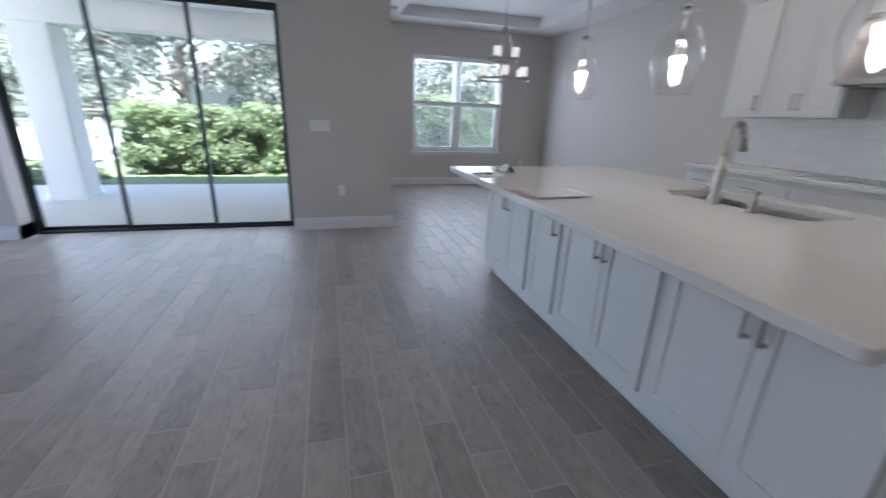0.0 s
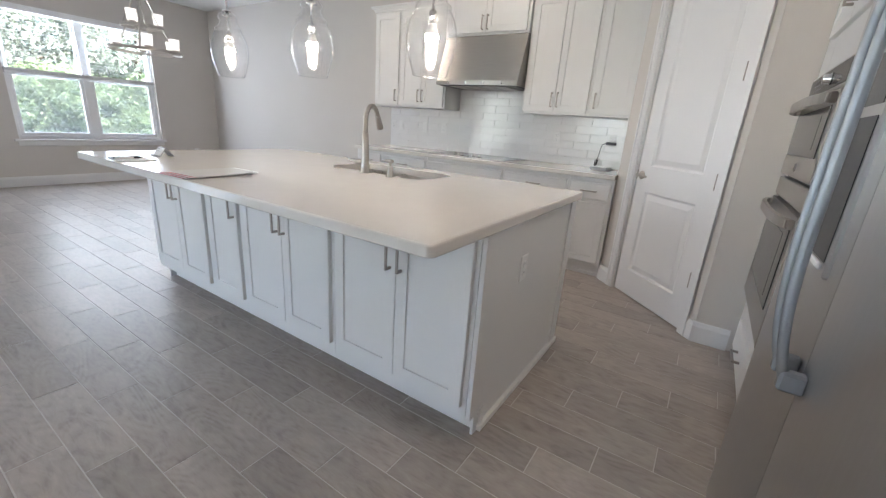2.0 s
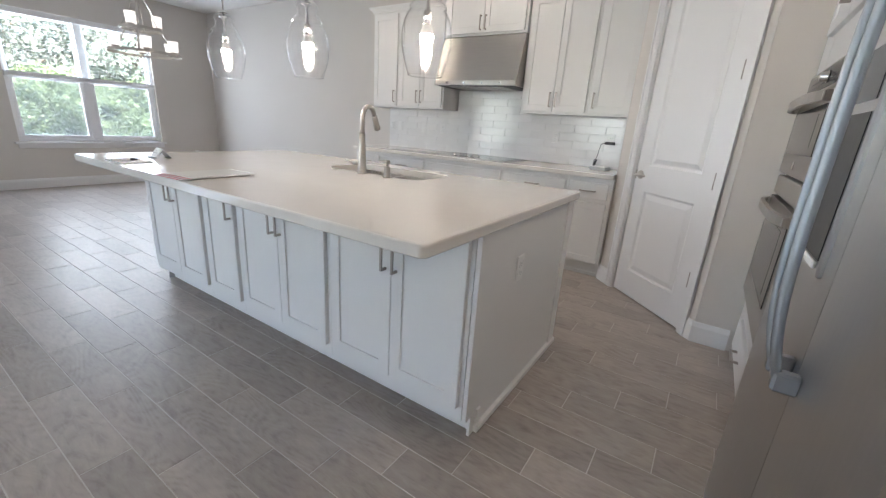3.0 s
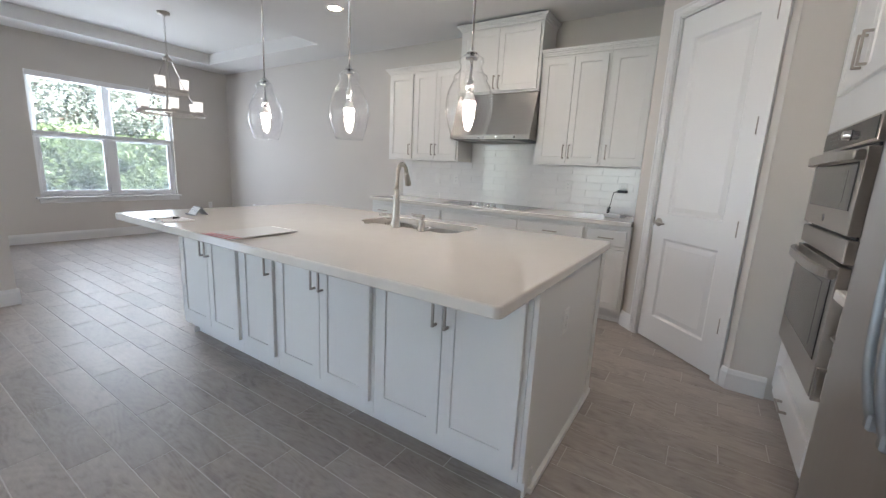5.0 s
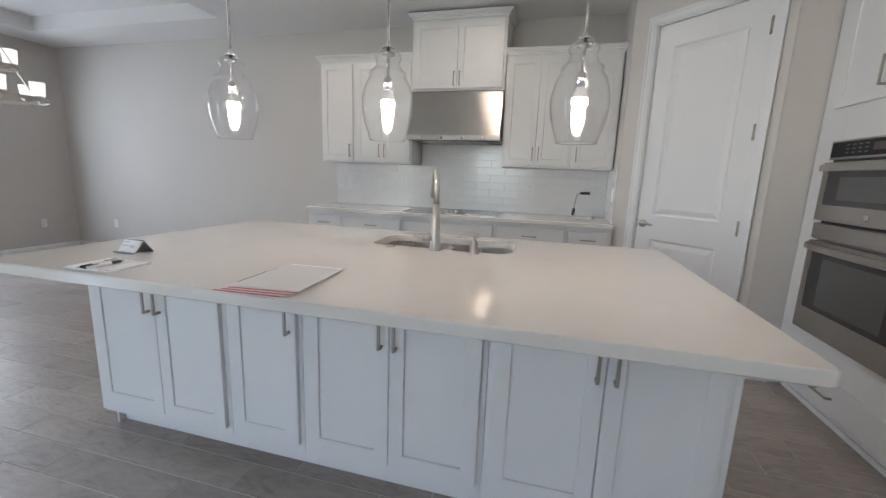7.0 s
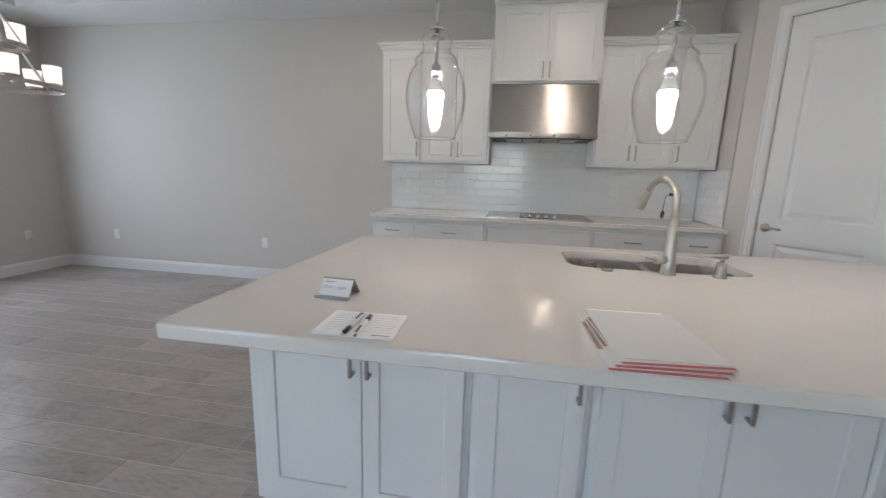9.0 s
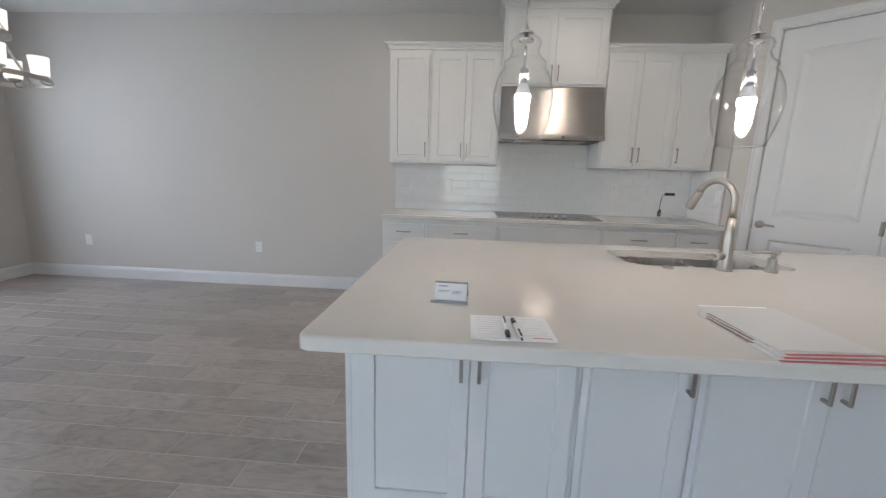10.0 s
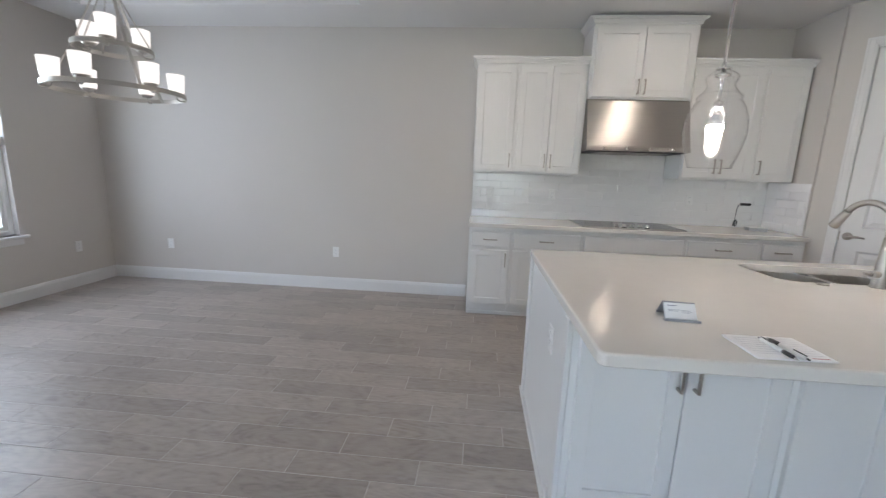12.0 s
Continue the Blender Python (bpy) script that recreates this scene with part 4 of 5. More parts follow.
# ---- pendants over the island ----
def pendant(y):
    x, z = 1.468, 1.418
    t = thing("pendant_lamp", "clear glass jug-shaped pendant lamp, lit, on a chrome rod", "pendant lamp", pose(x, y, z), "pendants over the island")
    prof = ((0.0735, 0.0), (0.075, 0.002), (0.088, 0.040), (0.1015, 0.090), (0.107, 0.130), (0.106, 0.165), (0.098, 0.205), (0.084, 0.236), (0.073, 0.250), (0.0755, 0.257), (0.077, 0.262), (0.074, 0.270), (0.065, 0.276), (0.058, 0.284), (0.051, 0.296), (0.048, 0.306), (0.0485, 0.314), (0.0535, 0.322), (0.0555, 0.331), (0.0525, 0.340), (0.043, 0.349), (0.030, 0.357), (0.016, 0.362))
    fine = []
    for i in range(len(prof) - 1):
        for k in range(3):
            u = k / 3
            p0, p1, p2, p3 = prof[max(i - 1, 0)], prof[i], prof[i + 1], prof[min(i + 2, len(prof) - 1)]
            fine.append(tuple(0.5 * (2 * b + (c - a) * u + (2 * a - 5 * b + 4 * c - d) * u * u + (3 * b - a - 3 * c + d) * u ** 3) for a, b, c, d in zip(p0, p1, p2, p3)))
    fine.append(prof[-1])
    bm = bmesh.new()
    for ring in (fine, [(max(r - 0.0028, 0.004), q) for r, q in fine]):
        spun(bm, ring, 64, cap=(False, False))
    s = part("shade", bm, SHELL, t, "clear blown glass shade")
    s.visible_shadow = False
    part("rim", spun(bmesh.new(), ((0.0715, -0.001), (0.0755, -0.001), (0.0755, 0.0015), (0.0715, 0.0015), (0.0715, -0.001)), 64, cap=(False, False)), SHELL, t)
    part("rod", tube(bmesh.new(), [(0, 0, 0.368), (0, 0, HIGH - z - 0.02)], 0.0055, 12), CHROME, t)
    part("cap", spun(bmesh.new(), ((0.024, 0.3625), (0.027, 0.365), (0.022, 0.370), (0.010, 0.375), (0.007, 0.386)), 28), CHROME, t)
    part("socket", spun(bmesh.new(), ((0.016, 0.198), (0.0165, 0.203), (0.0145, 0.206), (0.0165, 0.210), (0.0145, 0.213), (0.0165, 0.217), (0.0175, 0.222), (0.0175, 0.246), (0.012, 0.252), (0.0065, 0.256), (0.006, 0.332), (0.026, 0.338), (0.027, 0.346), (0.012, 0.352), (0.006, 0.3624)), 24), CHROME, t, "chrome lamp holder on a thin stem")
    b = part("bulb", spun(bmesh.new(), ((0.006, 0.120), (0.016, 0.123), (0.0245, 0.132), (0.0285, 0.146), (0.0270, 0.160)), 24), BULBGLOW, t, "lit frosted bulb")
    part("bulb_neck", spun(bmesh.new(), ((0.0268, 0.1605), (0.024, 0.173), (0.018, 0.190), (0.0155, 0.198)), 24, cap=(False, False)), PLASTIC, t, "white plastic bulb neck")
    part("canopy", spun(bmesh.new(), ((0.012, -0.03), (0.055, -0.022), (0.062, -0.012), (0.062, -0.0005)), 32, (0, 0, HIGH - z)), CHROME, t)
    return t


for y in (1.508, 2.272, 3.044):
    pendant(y)

# ---- chandelier over the dining nook ----
ch = thing("chandelier", "two-tier brushed nickel chandelier with nine lit opal glass shades", "chandelier", pose(2.31, 6.30, 0, 0, 0, -17))


def band(r, z0, z1, thick=0.005, sides=72):
    bm = bmesh.new()
    rows = []
    for k in range(sides):
        a = 2 * math.pi * k / sides
        rows.append([(q * math.cos(a), q * math.sin(a), z) for q, z in ((r, z0), (r, z1), (r - thick, z1), (r - thick, z0))])
    rows.append(rows[0])
    loops(bm, rows)
    bmesh.ops.remove_doubles(bm, verts=bm.verts, dist=0.0001)
    return bm


def shade_at(a, r, z):
    c, s = math.cos(a), math.sin(a)
    body = bmesh.new()
    spun(body, ((0.043, 0.0), (0.0455, 0.004), (0.0535, 0.118), (0.050, 0.118), (0.042, 0.008)), 32, (r * c, r * s, z))
    sh = part("shade", body, SHADEGLOW, ch, "lit opal glass shade")
    cup = bmesh.new()
    spun(cup, ((0.012, -0.022), (0.026, -0.018), (0.040, -0.006), (0.040, -0.001), (0.02, -0.001)), 28, (r * c, r * s, z))
    part("cup", cup, NICKEL, ch)
    arm = [((r + d) * c, (r + d) * s, z + h) for d, h in ((0.0, -0.02), (-0.004, -0.040), (0.014, -0.052), (0.045, -0.050), (0.056, -0.035))]
    part("arm", tube(bmesh.new(), arm, 0.006, 10), NICKEL, ch)


part("lower_ring", band(0.372, 1.792, 1.820), NICKEL, ch)
part("upper_ring", band(0.212, 2.050, 2.078), NICKEL, ch)
for k in range(6):
    shade_at(math.pi * 2 * (k + 0.5) / 6, 0.318, 1.842)
for k in range(3):
    shade_at(math.pi * 2 * (k + 0.916) / 3, 0.158, 2.100)
for k in range(3):
    a = math.pi * 2 * k / 3 + 0.3
    c, s = math.cos(a), math.sin(a)
    n0, n1 = Vector((-s, c, 0)) * 0.010, Vector((c, s, 0)) * 0.002
    bm = bmesh.new()
    rows = []
    for r, z in ((0.366, 1.80), (0.206, 2.07), (0.040, 2.445)):
        p = Vector((r * c, r * s, z))
        rows.append([tuple(p + i * n0 + j * n1) for i, j in ((-1, -1), (1, -1), (1, 1), (-1, 1))])
    loops(bm, rows, (True, True))
    part("strap", bm, NICKEL, ch, "flat nickel strap")
for k in range(3):
    a = math.pi * 2 * (k + 0.5) / 3 + 0.3
    part("rod", tube(bmesh.new(), [(0.206 * math.cos(a), 0.206 * math.sin(a), 2.06), (0.02 * math.cos(a), 0.02 * math.sin(a), 2.44)], 0.004, 8), NICKEL, ch, "thin nickel rod")
part("hub", spun(bmesh.new(), ((0.012, 2.425), (0.046, 2.432), (0.046, 2.450), (0.022, 2.465), (0.008, 2.50)), 28), NICKEL, ch)
ringpts = 10
zc = 2.505
k = 0
while zc < TRAY - 0.045:
    bm = tube(bmesh.new(), [((0.010 * math.cos(q)) if k % 2 else 0, 0 if k % 2 else 0.010 * math.cos(q), zc + 0.017 * math.sin(q)) for q in (2 * math.pi * i / ringpts for i in range(ringpts + 1))], 0.0022, 6)
    part("chain_link", bm, NICKEL, ch)
    zc += 0.027
    k += 1
part("canopy", spun(bmesh.new(), ((0.012, -0.045), (0.030, -0.030), (0.065, -0.022), (0.068, -0.0005)), 32, (0, 0, TRAY)), NICKEL, ch)


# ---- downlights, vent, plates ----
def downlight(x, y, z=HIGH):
    t = thing("seen_or_added_downlight", "white recessed ceiling downlight, lit, one seen and five added", "downlight", pose(x, y, z), "ceiling downlights")
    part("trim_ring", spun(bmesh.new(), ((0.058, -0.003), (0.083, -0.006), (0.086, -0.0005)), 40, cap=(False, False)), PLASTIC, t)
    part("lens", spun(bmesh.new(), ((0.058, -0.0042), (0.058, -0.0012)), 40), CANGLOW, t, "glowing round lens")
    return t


# the first one is seen; the other five are added to brighten floor and cabinets
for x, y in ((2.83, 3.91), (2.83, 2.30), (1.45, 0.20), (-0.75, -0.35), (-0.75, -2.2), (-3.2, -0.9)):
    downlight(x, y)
vent = thing("ceiling_vent", "white louvred air vent in the ceiling", "vent", pose(0.86, 7.35, HIGH))
part("frame", made(*[(a, b, c, d, -0.008, -0.0005) for a, b, c, d in ((-0.16, 0.16, -0.11, -0.085), (-0.16, 0.16, 0.085, 0.11), (-0.16, -0.135, -0.085, 0.085), (0.135, 0.16, -0.085, 0.085))]), PLASTIC, vent)
for k in range(8):
    bm = made((-0.135, 0.135, -0.008, 0.008, -0.001, 0.001))
    part("slat", bm, PLASTIC, vent, at=pose(0, -0.075 + 0.021 * k, -0.006, 35))


def plate(name, label, m, gangs=1, outlet=True):
    t = thing(name, label, "outlet" if outlet else "switch", m)
    w = 0.035 + 0.023 * (gangs - 1)
    bm = bmesh.new()
    loops(bm, [[(-w + i, -d, -0.0575 + i), (w - i, -d, -0.0575 + i), (w - i, -d, 0.0575 - i), (-w + i, -d, 0.0575 - i)] for i, d in ((0, 0), (0, 0.003), (0.003, 0.005))], (True, True))
    part("cover", bm, PLASTIC, t)
    for g in range(gangs):
        cx = (g - (gangs - 1) / 2) * 0.046
        if outlet:
            for cz in (-0.02, 0.02):
                s = part("socket", made((cx - 0.0165, cx + 0.0165, -0.0075, -0.005, cz - 0.0145, cz + 0.0145), bevel=0.003), PLASTIC, t)
                part("slot", made((cx - 0.0075, cx - 0.0055, -0.0079, -0.0074, cz - 0.002, cz + 0.007), (cx + 0.0055, cx + 0.0075, -0.0079, -0.0074, cz - 0.002, cz + 0.006), (cx - 0.002, cx + 0.002, -0.0079, -0.0074, cz - 0.010, cz - 0.006)), CARDGREY, s, "dark socket slots")
        else:
            part("rocker", made((cx - 0.0165, cx + 0.0165, -0.0085, -0.005, -0.033, 0.033), bevel=0.002), PLASTIC, t)
    return t


WALLOUT = "white duplex outlet on the greige wall"
plate("wall_outlet", WALLOUT, pose(BACK - 0.0005, 7.53, 0.435, 0, 0, WEST))
plate("wall_outlet", WALLOUT, pose(BACK - 0.0005, 5.53, 0.435, 0, 0, WEST))
plate("wall_outlet", WALLOUT, pose(3.705, NORTH - 0.0005, 0.435))
plate("wall_outlet", WALLOUT, pose(0.012, 5.2395, 0.442))
plate("light_switch", "white four-gang rocker switch plate on the wall", pose(-0.187, 5.2395, 1.136), 4, False)
for y, lab, out in ((3.955, "white duplex outlet on the tiled backsplash", True), (3.825, "white rocker switch on the tiled backsplash", False), (3.45, "white rocker switch on the tiled backsplash", False), (3.175, "white duplex outlet on the tiled backsplash", True), (1.788, "white duplex outlet on the tiled backsplash", True), (1.25, "white duplex outlet on the tiled backsplash", True)):
    plate("backsplash_outlet" if out else "backsplash_switch", lab, pose(BACK - 0.0115, y, 1.175, 0, 0, WEST), 1, out)
plate("backsplash_switch", "white rocker switch on the tiled side splash", pose(3.635, 1.0565, 1.16, 0, 0, 180), 1, False)
plate("island_outlet", "white duplex outlet on the island end panel", pose(1.515, 0.9895, 0.655))
plate("island_outlet", "white duplex outlet on the island end panel", pose(1.43, 3.5985, 0.675, 0, 0, 180))

# ---- small things on the worktops ----
cord = thing("power_adapter", "black power adapter with a coiled thin cable", "charger", pose(BACK - 0.02, 1.25, 1.152))
part("plug", made((-0.028, 0.0, -0.045, 0.045, -0.013, 0.013), bevel=0.006, seg=2), BLACK, cord)
cable = [(-0.02, 0.045, 0.0), (-0.03, 0.075, -0.012), (-0.03, 0.085, -0.06), (-0.035, 0.09, -0.12), (-0.05, 0.10, -0.16), (-0.07, 0.10, -0.225)]
part("cable", tube(bmesh.new(), cable, 0.003, 6), BLACK, cord)
bm = bmesh.new()
for k in range(3):
    tube(bm, [(-0.062 + 0.006 * k + 0.018 * math.cos(q) * 0.4, 0.10 + 0.013 * math.cos(q + k), -0.185 + 0.030 * math.sin(q)) for q in (2 * math.pi * i / 14 for i in range(15))], 0.0032, 6)
part("coil", bm, BLACK, cord)
box_ob = thing("network_box", "flat pale grey plastic device lying on the back worktop", "device", pose(3.865, 1.255, 0.917, 0, 0, -12))
part("case", made((-0.06, 0.06, -0.075, 0.075, 0.0, 0.028), bevel=0.006, seg=2), material("pale_grey_plastic", (0.45, 0.46, 0.48), 0.4), box_ob)
part("cover", made((-0.055, 0.055, -0.070, 0.070, 0.0275, 0.032), bevel=0.003), PLASTIC, box_ob)

holder = thing("business_card_holder", "grey tent-shaped card holder with white business cards", "card holder", pose(1.112, 3.262, 0.9165, 0, 0, WEST - 3))
for s in (-1, 1):
    bm = made((-0.050, 0.050, -0.0012, 0.0012, 0.0, 0.062))
    part("panel", bm, CARDGREY, holder, at=pose(0, s * 0.038, 0.0, s * 37))
part("binding", tube(bmesh.new(), [(-0.050, 0, 0.0495), (0.050, 0, 0.0495)], 0.0030, 8), CARDGREY, holder, "dark folded top edge")
part("ledge", made((-0.056, 0.054, -0.054, -0.038, 0.0, 0.0025), (-0.056, 0.054, -0.0555, -0.0535, 0.0, 0.008), bevel=0.0008), LEDGE, holder, "clear grey plastic ledge")
cards = part("card", made((-0.0485, 0.0485, -0.006, -0.0016, 0.003, 0.0575)), PAPER, holder, "stack of white business cards", pose(0, -0.038, 0.0, -37))
part("print", made((-0.038, -0.010, -0.0064, -0.0060, 0.046, 0.049), (-0.038, -0.002, -0.0064, -0.0060, 0.032, 0.0335), (-0.038, -0.008, -0.0064, -0.0060, 0.028, 0.0292), (0.004, 0.032, -0.0064, -0.0060, 0.032, 0.0332), (0.004, 0.036, -0.0064, -0.0060, 0.028, 0.0292), (0.004, 0.028, -0.0064, -0.0060, 0.024, 0.0252)), GREYPRINT, cards)

pad = thing("notepad", "white printed notepad lying on the island", "paper", pose(0.886, 3.102, 0.9165, 0, 0, 1.5))
part("pad", made((-0.077, 0.077, -0.100, 0.100, 0.0, 0.0055), bevel=0.001), PAPER, pad)
for k in range(8):
    x = 0.055 - 0.015 * k
    part("print", made((x, x + 0.0012, -0.088, 0.085, 0.0055, 0.0059)), material("faint_print", (0.62, 0.62, 0.64), 0.6) if k == 0 else bpy.data.materials["faint_print"], pad)
part("print", made((-0.068, -0.065, -0.088, -0.045, 0.0055, 0.0059)), REDPRINT, pad, "red printed line")


def pen(x, y, turn):
    t = thing("ballpoint_pen", "white ballpoint pen with a black rubber grip on the notepad", "pen", pose(x, y, 0.9282, 0, 0, turn), "pens on the notepad")
    part("barrel", tube(bmesh.new(), [(-0.066, 0, 0), (-0.062, 0, 0), (0.02, 0, 0)], [0.0035, 0.0055, 0.0055], 14), PLASTIC, t)
    part("grip", tube(bmesh.new(), [(0.02, 0, 0), (0.03, 0, 0), (0.055, 0, 0)], [0.0057, 0.0060, 0.0050], 14), BLACK, t)
    part("tip", tube(bmesh.new(), [(0.055, 0, 0), (0.066, 0, 0), (0.070, 0, 0)], [0.0045, 0.0020, 0.0008], 10), CHROME, t)
    part("clip", made((-0.064, -0.024, -0.002, 0.002, 0.0055, 0.0072)), BLACK, t)
    part("button", tube(bmesh.new(), [(-0.074, 0, 0), (-0.066, 0, 0)], 0.0025, 10), BLACK, t)


pen(0.860, 3.116, 181)
pen(0.868, 3.090, 4)


def folder(x, y, z, turn, striped):
    t = thing("brochure", "glossy white brochure with red stripes and a photo edge" if striped else "glossy plain white presentation folder", "brochure", pose(x, y, z, 0, 0, turn), "brochures on the island")
    part("cover", made((-0.152, 0.152, -0.114, 0.114, 0.0, 0.002), bevel=0.0005), GLOSSPAPER, t)
    if striped:
        part("stripe", made((-0.150, -0.139, -0.113, 0.113, 0.002, 0.0024)), REDPRINT, t, "red printed stripe")
        part("photo", made((-0.05, 0.12, 0.088, 0.111, 0.002, 0.0023)), PHOTO, t, "brown printed photo strip")
    else:
        part("sheet", made((0.146, 0.160, -0.095, 0.104, 0.0002, 0.0012)), PAPER, t, "white sheet edge showing past the cover")
    return t


GLOSSPAPER = material("coated_paper", (0.74, 0.735, 0.72), 0.10, vary=0.01)
PHOTO = material("photo_print", (0.32, 0.22, 0.16), 0.2, vary=0.6, scale=25, fine=80)
folder(0.930, 2.434, 0.9165, 2.5, True)
folder(0.945, 2.421, 0.9190, 4.0, True)
folder(0.960, 2.411, 0.9215, 5.5, True)
folder(0.982, 2.407, 0.9240, 3.0, False)

# ---- blind in the dining window ----
blind = thing("window_blind", "white slatted blind half lowered in the dining window", "blind")
part("valance", made((WX0 + 0.004, WX1 - 0.004, NORTH - 0.012, NORTH + 0.006, WZ1 - 0.075, WZ1 - 0.002), bevel=0.004), VINYL, blind)
z = WZ1 - 0.10
while z > 1.56:
    part("slat", made((WX0 + 0.01, WX1 - 0.01, -0.009, 0.009, -0.0008, 0.0008)), VINYL, blind, at=pose(0, NORTH + 0.022, z, 4))
    z -= 0.044
for k in range(11):
    part("stacked_slat", made((WX0 + 0.01, WX1 - 0.01, NORTH - 0.003, NORTH + 0.047, 1.500 + 0.0042 * k, 1.5030 + 0.0042 * k)), VINYL, blind)
part("bottom_rail", made((WX0 + 0.008, WX1 - 0.008, NORTH - 0.004, NORTH + 0.048, 1.475, 1.498), bevel=0.004), VINYL, blind)
for x in (WX0 + 0.15, 2.05, 2.55, WX1 - 0.15):
    part("cord", tube(bmesh.new(), [(x, NORTH + 0.022, 1.49), (x, NORTH + 0.022, WZ1 - 0.07)], 0.001, 5), VINYL, blind)

# ---- outdoors: patio, lawn, hedge, fence, trees ----
structure("ground", made((-400, 400, -400, 600, -0.30, -0.10)), LAWN, "mown lawn", "lawn")
structure("patio_slab", made((-9, 3.2, 5.525, 7.70, -0.2, -0.03)), CONCRETE, "pale concrete patio slab", "patio")
# out of view: added so that light bounced in from the west isn't lawn green
structure("added_west_slab", made((-9, -5.36, -3.0, 5.52, -0.2, -0.03)), CONCRETE, "unseen pale concrete slab, added to keep the bounced light neutral", "terrace")
structure("patio_ceiling", made((-9, 0.40, 5.525, 7.60, 2.52, 2.62)), STUCCO, "white stucco ceiling of the covered patio", "ceiling")
structure("patio_beam", made((-9, 0.40, 7.22, 7.60, 2.20, 2.518)), STUCCO, "white stucco beam at the patio's edge", "beam")
col = thing("patio_column", "square white stucco patio column", "column")
part("shaft", made((-3.79, -3.37, 7.20, 7.62, -0.03, 2.199), bevel=0.01), STUCCO, col)
part("base_band", made((-3.805, -3.355, 7.185, 7.635, -0.03, 0.05), bevel=0.006), STUCCO, col)
for x, y in ((-2.05, 6.5), (-0.62, 6.5)):
    t = thing("patio_downlight", "white recessed patio downlight", "downlight", pose(x, y, 2.52))
    part("trim_ring", spun(bmesh.new(), ((0.05, -0.003), (0.075, -0.006), (0.078, -0.0005)), 32, cap=(False, False)), PLASTIC, t)
    part("lens", spun(bmesh.new(), ((0.05, -0.004), (0.05, -0.001)), 32), CANGLOW, t, "glowing round lens")

rng = np.random.default_rng(7)


def leaf_mesh(name, centres, radii, count, size, mat):
    """Many small leaf blades scattered in clumps, each a bent diamond."""
    which = rng.choice(len(centres), count, p=np.array(radii) ** 2 / np.sum(np.array(radii) ** 2))
    d = rng.normal(size=(count, 3))
    d /= np.linalg.norm(d, axis=1)[:, None]
    r = np.array(radii)[which] * rng.uniform(0.55, 1.05, count) ** 0.6
    pos = np.array(centres)[which] + d * r[:, None] * np.array((1, 1, 0.8))
    a = rng.normal(size=(count, 3))
    a /= np.linalg.norm(a, axis=1)[:, None]
    b = np.cross(a, d + rng.normal(size=(count, 3)) * 0.6)
    b /= np.linalg.norm(b, axis=1)[:, None] + 1e-9
    s = size * rng.uniform(0.6, 1.3, count)[:, None]
    v = np.stack([pos - a * s, pos + b * s * 0.45, pos + a * s, pos - b * s * 0.45], 1).reshape(-1, 3)
    f = np.arange(count * 4).reshape(-1, 4)
    me = bpy.data.meshes.new(name)
    me.from_pydata(v.tolist(), [], f.tolist())
    me.materials.append(mat)
    return me


def tree_mesh(height, spread, trunk_r, leaves, size):
    bm = bmesh.new()
    fork = height * 0.16
    tube(bm, [(0, 0, -0.1), (0.05, 0.02, fork * 0.5), (0.0, 0.05, fork), (0.1, 0, height * 0.6), (0.05, 0.1, height * 0.85)], [trunk_r * 1.3, trunk_r, trunk_r * 0.85, trunk_r * 0.45, trunk_r * 0.12], 10)
    centres, radii = [], []
    for k in range(16):
        a = k * 2.4 + rng.uniform(-0.3, 0.3)
        lift = rng.uniform(0.16, 0.95)
        reach = spread * rng.uniform(0.45, 1.0) * (1.15 - 0.5 * lift)
        tip = Vector((math.cos(a) * reach, math.sin(a) * reach, height * lift))
        start = Vector((0.03, 0.03, max(0.5, height * lift * 0.6)))
        mid = start.lerp(tip, 0.5) + Vector((0, 0, 0.25))
        tube(bm, [start, mid, tip], [trunk_r * 0.38, trunk_r * 0.22, trunk_r * 0.06], 7)
        for q in range(7):
            c = start.lerp(tip, rng.uniform(0.45, 1.1)) + Vector(rng.normal(size=3) * spread * 0.16)
            centres.append(tuple(c))
            radii.append(spread * rng.uniform(0.10, 0.22))
    return mesh_of(bm, "trunk"), leaf_mesh("crown", centres, radii, leaves, size, LEAF)


def tree(meshes, x, y, turn, scale, label):
    t = thing("tree", label, "tree", pose(x, y, -0.1, 0, 0, turn), "trees behind the garden")
    for nm, me in zip(("trunk", "crown"), meshes):
        o = new(nm, me)
        o.parent = t
        o.scale = (scale, scale, scale)
    return t


kinds = [tree_mesh(7.5, 3.6, 0.20, 15000, 0.085), tree_mesh(6.5, 3.4, 0.16, 14000, 0.085)]
for me in kinds:
    me[0].materials.append(BARK)
OAK = "broad grey-green oak with a spreading crown beyond the hedge"
for i, (x, y, s) in enumerate(((-11.5, 17.0, 1.1), (-7.2, 15.0, 1.0), (-3.9, 14.2, 0.95), (-0.8, 14.8, 1.0), (2.4, 14.6, 0.95), (5.2, 14.0, 0.9), (8.2, 15.5, 1.0), (-9.0, 22.0, 1.25), (-2.0, 21.0, 1.25), (3.5, 20.5, 1.2), (9.5, 21.0, 1.2), (-15, 21.0, 1.2))):
    tree(kinds[i % 2], x, y, 67 * i, s, OAK)


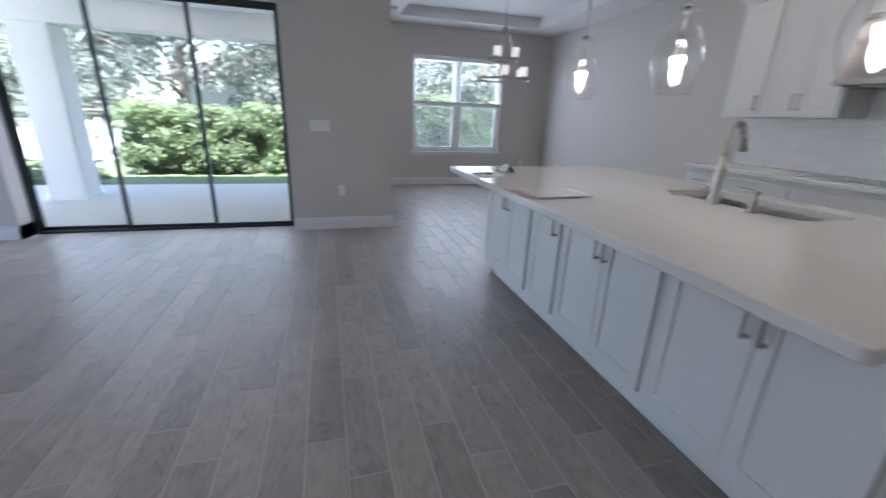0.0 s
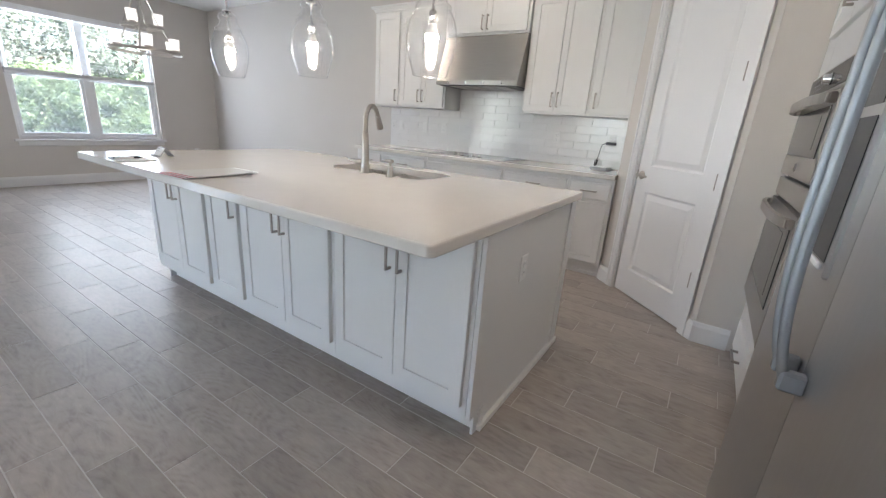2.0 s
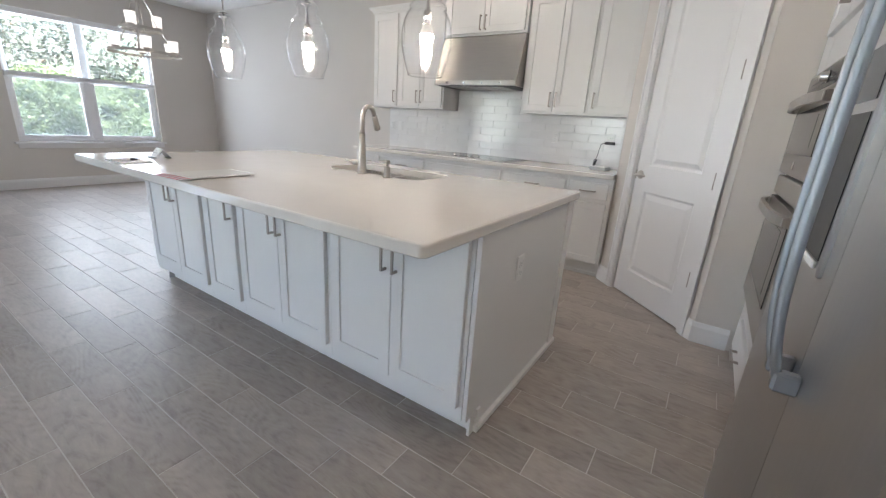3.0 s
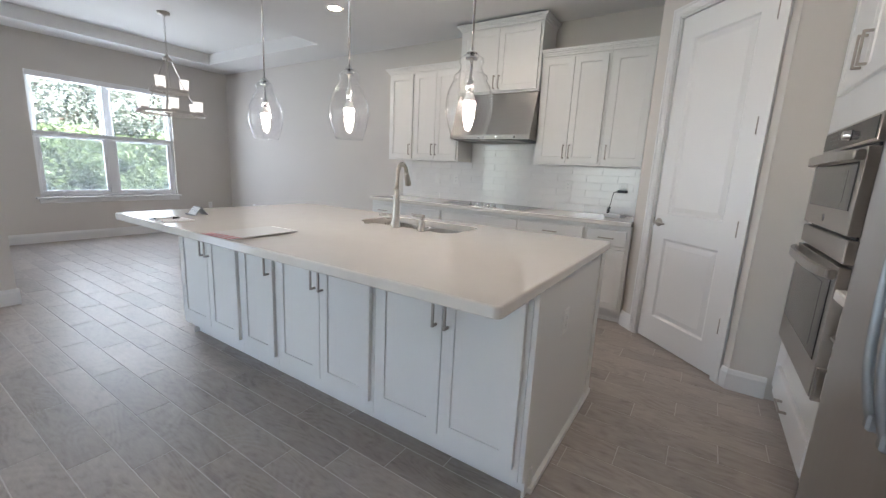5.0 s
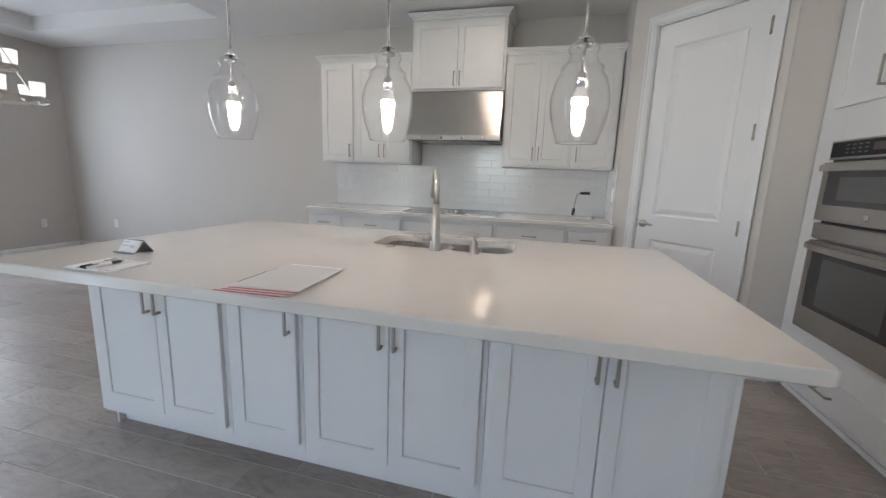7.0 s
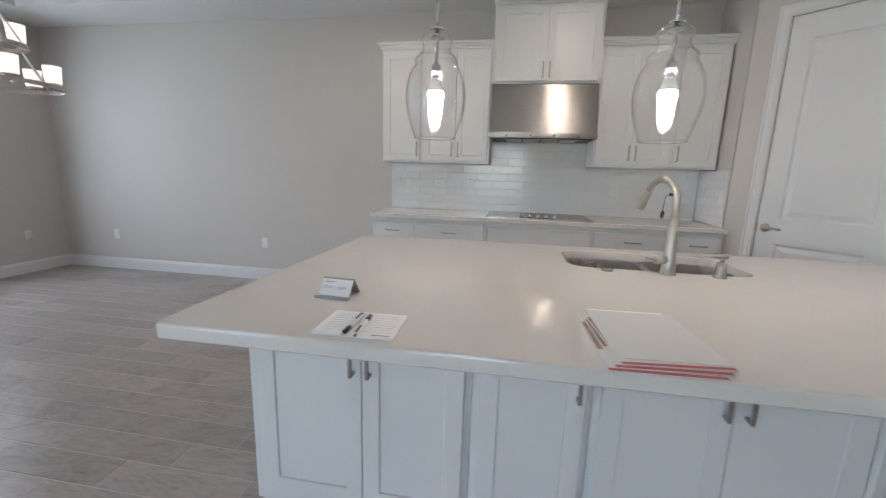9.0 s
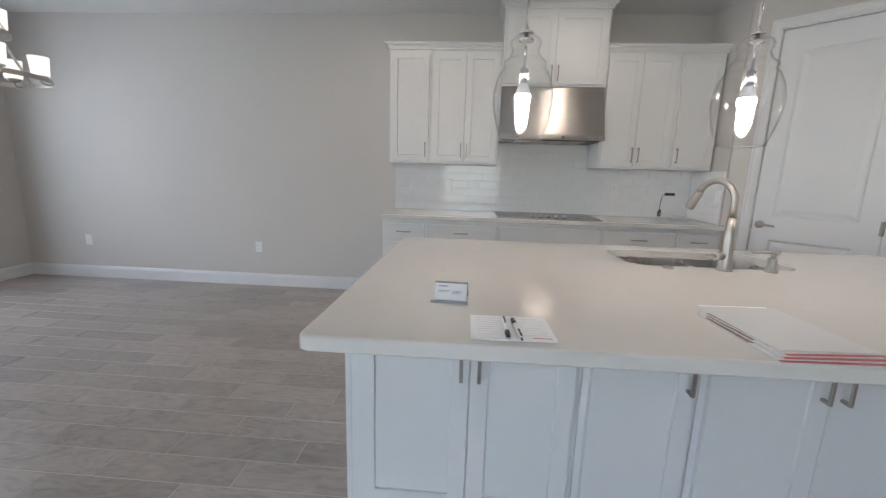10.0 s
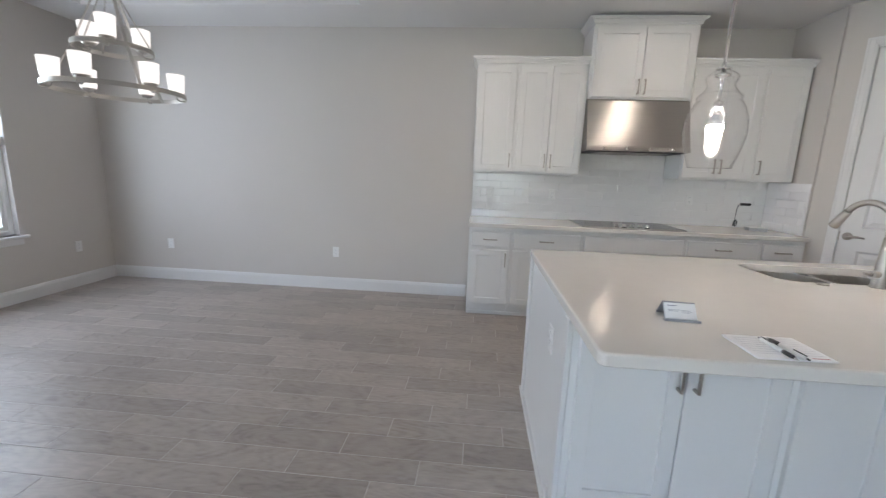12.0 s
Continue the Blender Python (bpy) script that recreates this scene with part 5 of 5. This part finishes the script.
def shrub(x0, x1, y0, y1, z1, count, name, label):
    n = int((x1 - x0) * 5)
    centres = [(rng.uniform(x0, x1), rng.uniform(y0, y1), rng.uniform(0.0, max(0.1, z1 - 0.18))) for _ in range(n * 16)]
    radii = [rng.uniform(0.12, 0.30) for _ in centres]
    ob = new(name, leaf_mesh(name, centres, radii, count, 0.055, LEAFLIGHT))
    return tagged(ob, label, "hedge", kind="stuff")


shrub(-4.1, 0.9, 10.3, 11.5, 1.42, 75000, "hedge", "bright green leafy hedge at the lawn's edge")
shrub(0.6, 6.8, 11.4, 12.6, 1.9, 40000, "hedge_far", "bright green leafy shrubs behind the dining window")
shrub(-4.9, -4.0, 8.6, 9.0, 0.35, 1200, "garden_plants", "low green plants beside the patio")
fence = thing("garden_fence", "white board garden fence", "fence", pose(-16, 12.8, -0.1))
fence_post = made((-0.06, 0.06, -0.06, 0.06, 0, 1.05), bevel=0.008)
pm = mesh_of(fence_post, "post")
pm.materials.append(FENCE)
bmsh = mesh_of(made((0.0, 0.145, -0.012, 0.012, 0.03, 0.98), bevel=0.003), "board")
bmsh.materials.append(FENCE)
for k in range(7):
    o = new("post", pm)
    o.parent, o.location = fence, (2.1 * k, 0, 0)
    if k < 6:
        for q in range(13):
            o = new("board", bmsh)
            o.parent, o.location = fence, (2.1 * k + 0.08 + 0.150 * q, 0, 0)
house = thing("neighbour_house", "pale neighbouring house behind the trees", "house", pose(-1.2, 18.0, -0.1))
part("wall", made((-4, 4, 0, 6, 0, 2.2)), STUCCO, house)
bm = bmesh.new()
loops(bm, [[(-4.5, y, 2.2), (4.5, y, 2.2), (4.5, y, 2.3), (0.0, y, 4.0), (-4.5, y, 2.3)] for y in (-0.5, 6.5)], (True, True))
part("roof", bm, ROOFING, house)

# ---- floor tiles: grey wood-look planks laid in a stepped bond ----
floor = tagged(new("floor"), "grey wood-look porcelain plank tiles with pale grout", "floor", kind="structure")
PW, PL, JOINT = 0.1565, 0.603, 0.0035


def plank_mesh(w, l):
    bm = bmesh.new()
    loops(bm, [[(-w / 2 + i, -l / 2 + i, z), (w / 2 - i, -l / 2 + i, z), (w / 2 - i, l / 2 - i, z), (-w / 2 + i, l / 2 - i, z)] for i, z in ((0, -0.006), (0, -0.0016), (0.0014, 0.0))], (False, True))
    return bm


planks, rest = {}, []
def plank(x0, x1, y0, y1, near):
    w, l = x1 - x0 - JOINT, y1 - y0 - JOINT
    if w < 0.01 or l < 0.01:
        return
    c = ((x0 + x1) / 2, (y0 + y1) / 2)
    if near:
        key = (round(w, 4), round(l, 4))
        if key not in planks:
            planks[key] = mesh_of(plank_mesh(w, l), "plank")
            planks[key].materials.append(PLANK)
        o = new("plank", planks[key])
        o.parent = floor
        o.location = (*c, random.uniform(-0.0004, 0.0))
    else:
        rest.append((w, l, *c))


XMIN, XMAX, YMIN, YMAX = -5.2, BACK, -3.2, NORTH
k0 = int(math.floor((XMIN - 0.987) / PW))
count = 0
for k in range(k0, int((XMAX - 0.987) / PW) + 1):
    x0, x1 = 0.987 + PW * k, 0.987 + PW * (k + 1)
    if x0 < XMIN or x1 > XMAX + PW:
        continue
    phase = (0.945 - 0.203 * k) % PL
    y = YMIN - PL + (phase - (YMIN % PL)) % PL
    while y < YMAX:
        a, b = max(y, YMIN if x0 < 0.36 else -0.6), min(y + PL, YMAX)
        xx = min(x1, XMAX)
        top_y = 5.24 if (x0 + x1) / 2 < 0.575 else YMAX
        b = min(b, 5.43 if SLIDE0 < x0 and x1 < SLIDE1 + 0.02 and b > 5.24 else top_y)
        if b > a:
            near = count < 300 and -0.9 < x0 < 2.6 and 0.2 < a and b < 6.4 and not (1.25 < x0 < 2.1 and 1.1 < a and b < 3.5)
            count += near
            plank(x0, xx, a, b, near)
        y += PL
verts, faces = [], []
for w, l, cx, cy in rest:
    n = len(verts)
    for i, z in ((0, -0.006), (0, -0.0016), (0.0014, 0.0)):
        verts += [(cx - w / 2 + i, cy - l / 2 + i, z), (cx + w / 2 - i, cy - l / 2 + i, z), (cx + w / 2 - i, cy + l / 2 - i, z), (cx - w / 2 + i, cy + l / 2 - i, z)]
    for r in (0, 4):
        for j in range(4):
            faces.append((n + r + j, n + r + (j + 1) % 4, n + r + 4 + (j + 1) % 4, n + r + 4 + j))
    faces.append((n + 8, n + 9, n + 10, n + 11))
me = bpy.data.meshes.new("planks")
me.from_pydata(verts, [], faces)
me.materials.append(PLANK)
o = tagged(new("planks", me), kind="stuff")
o.parent = floor
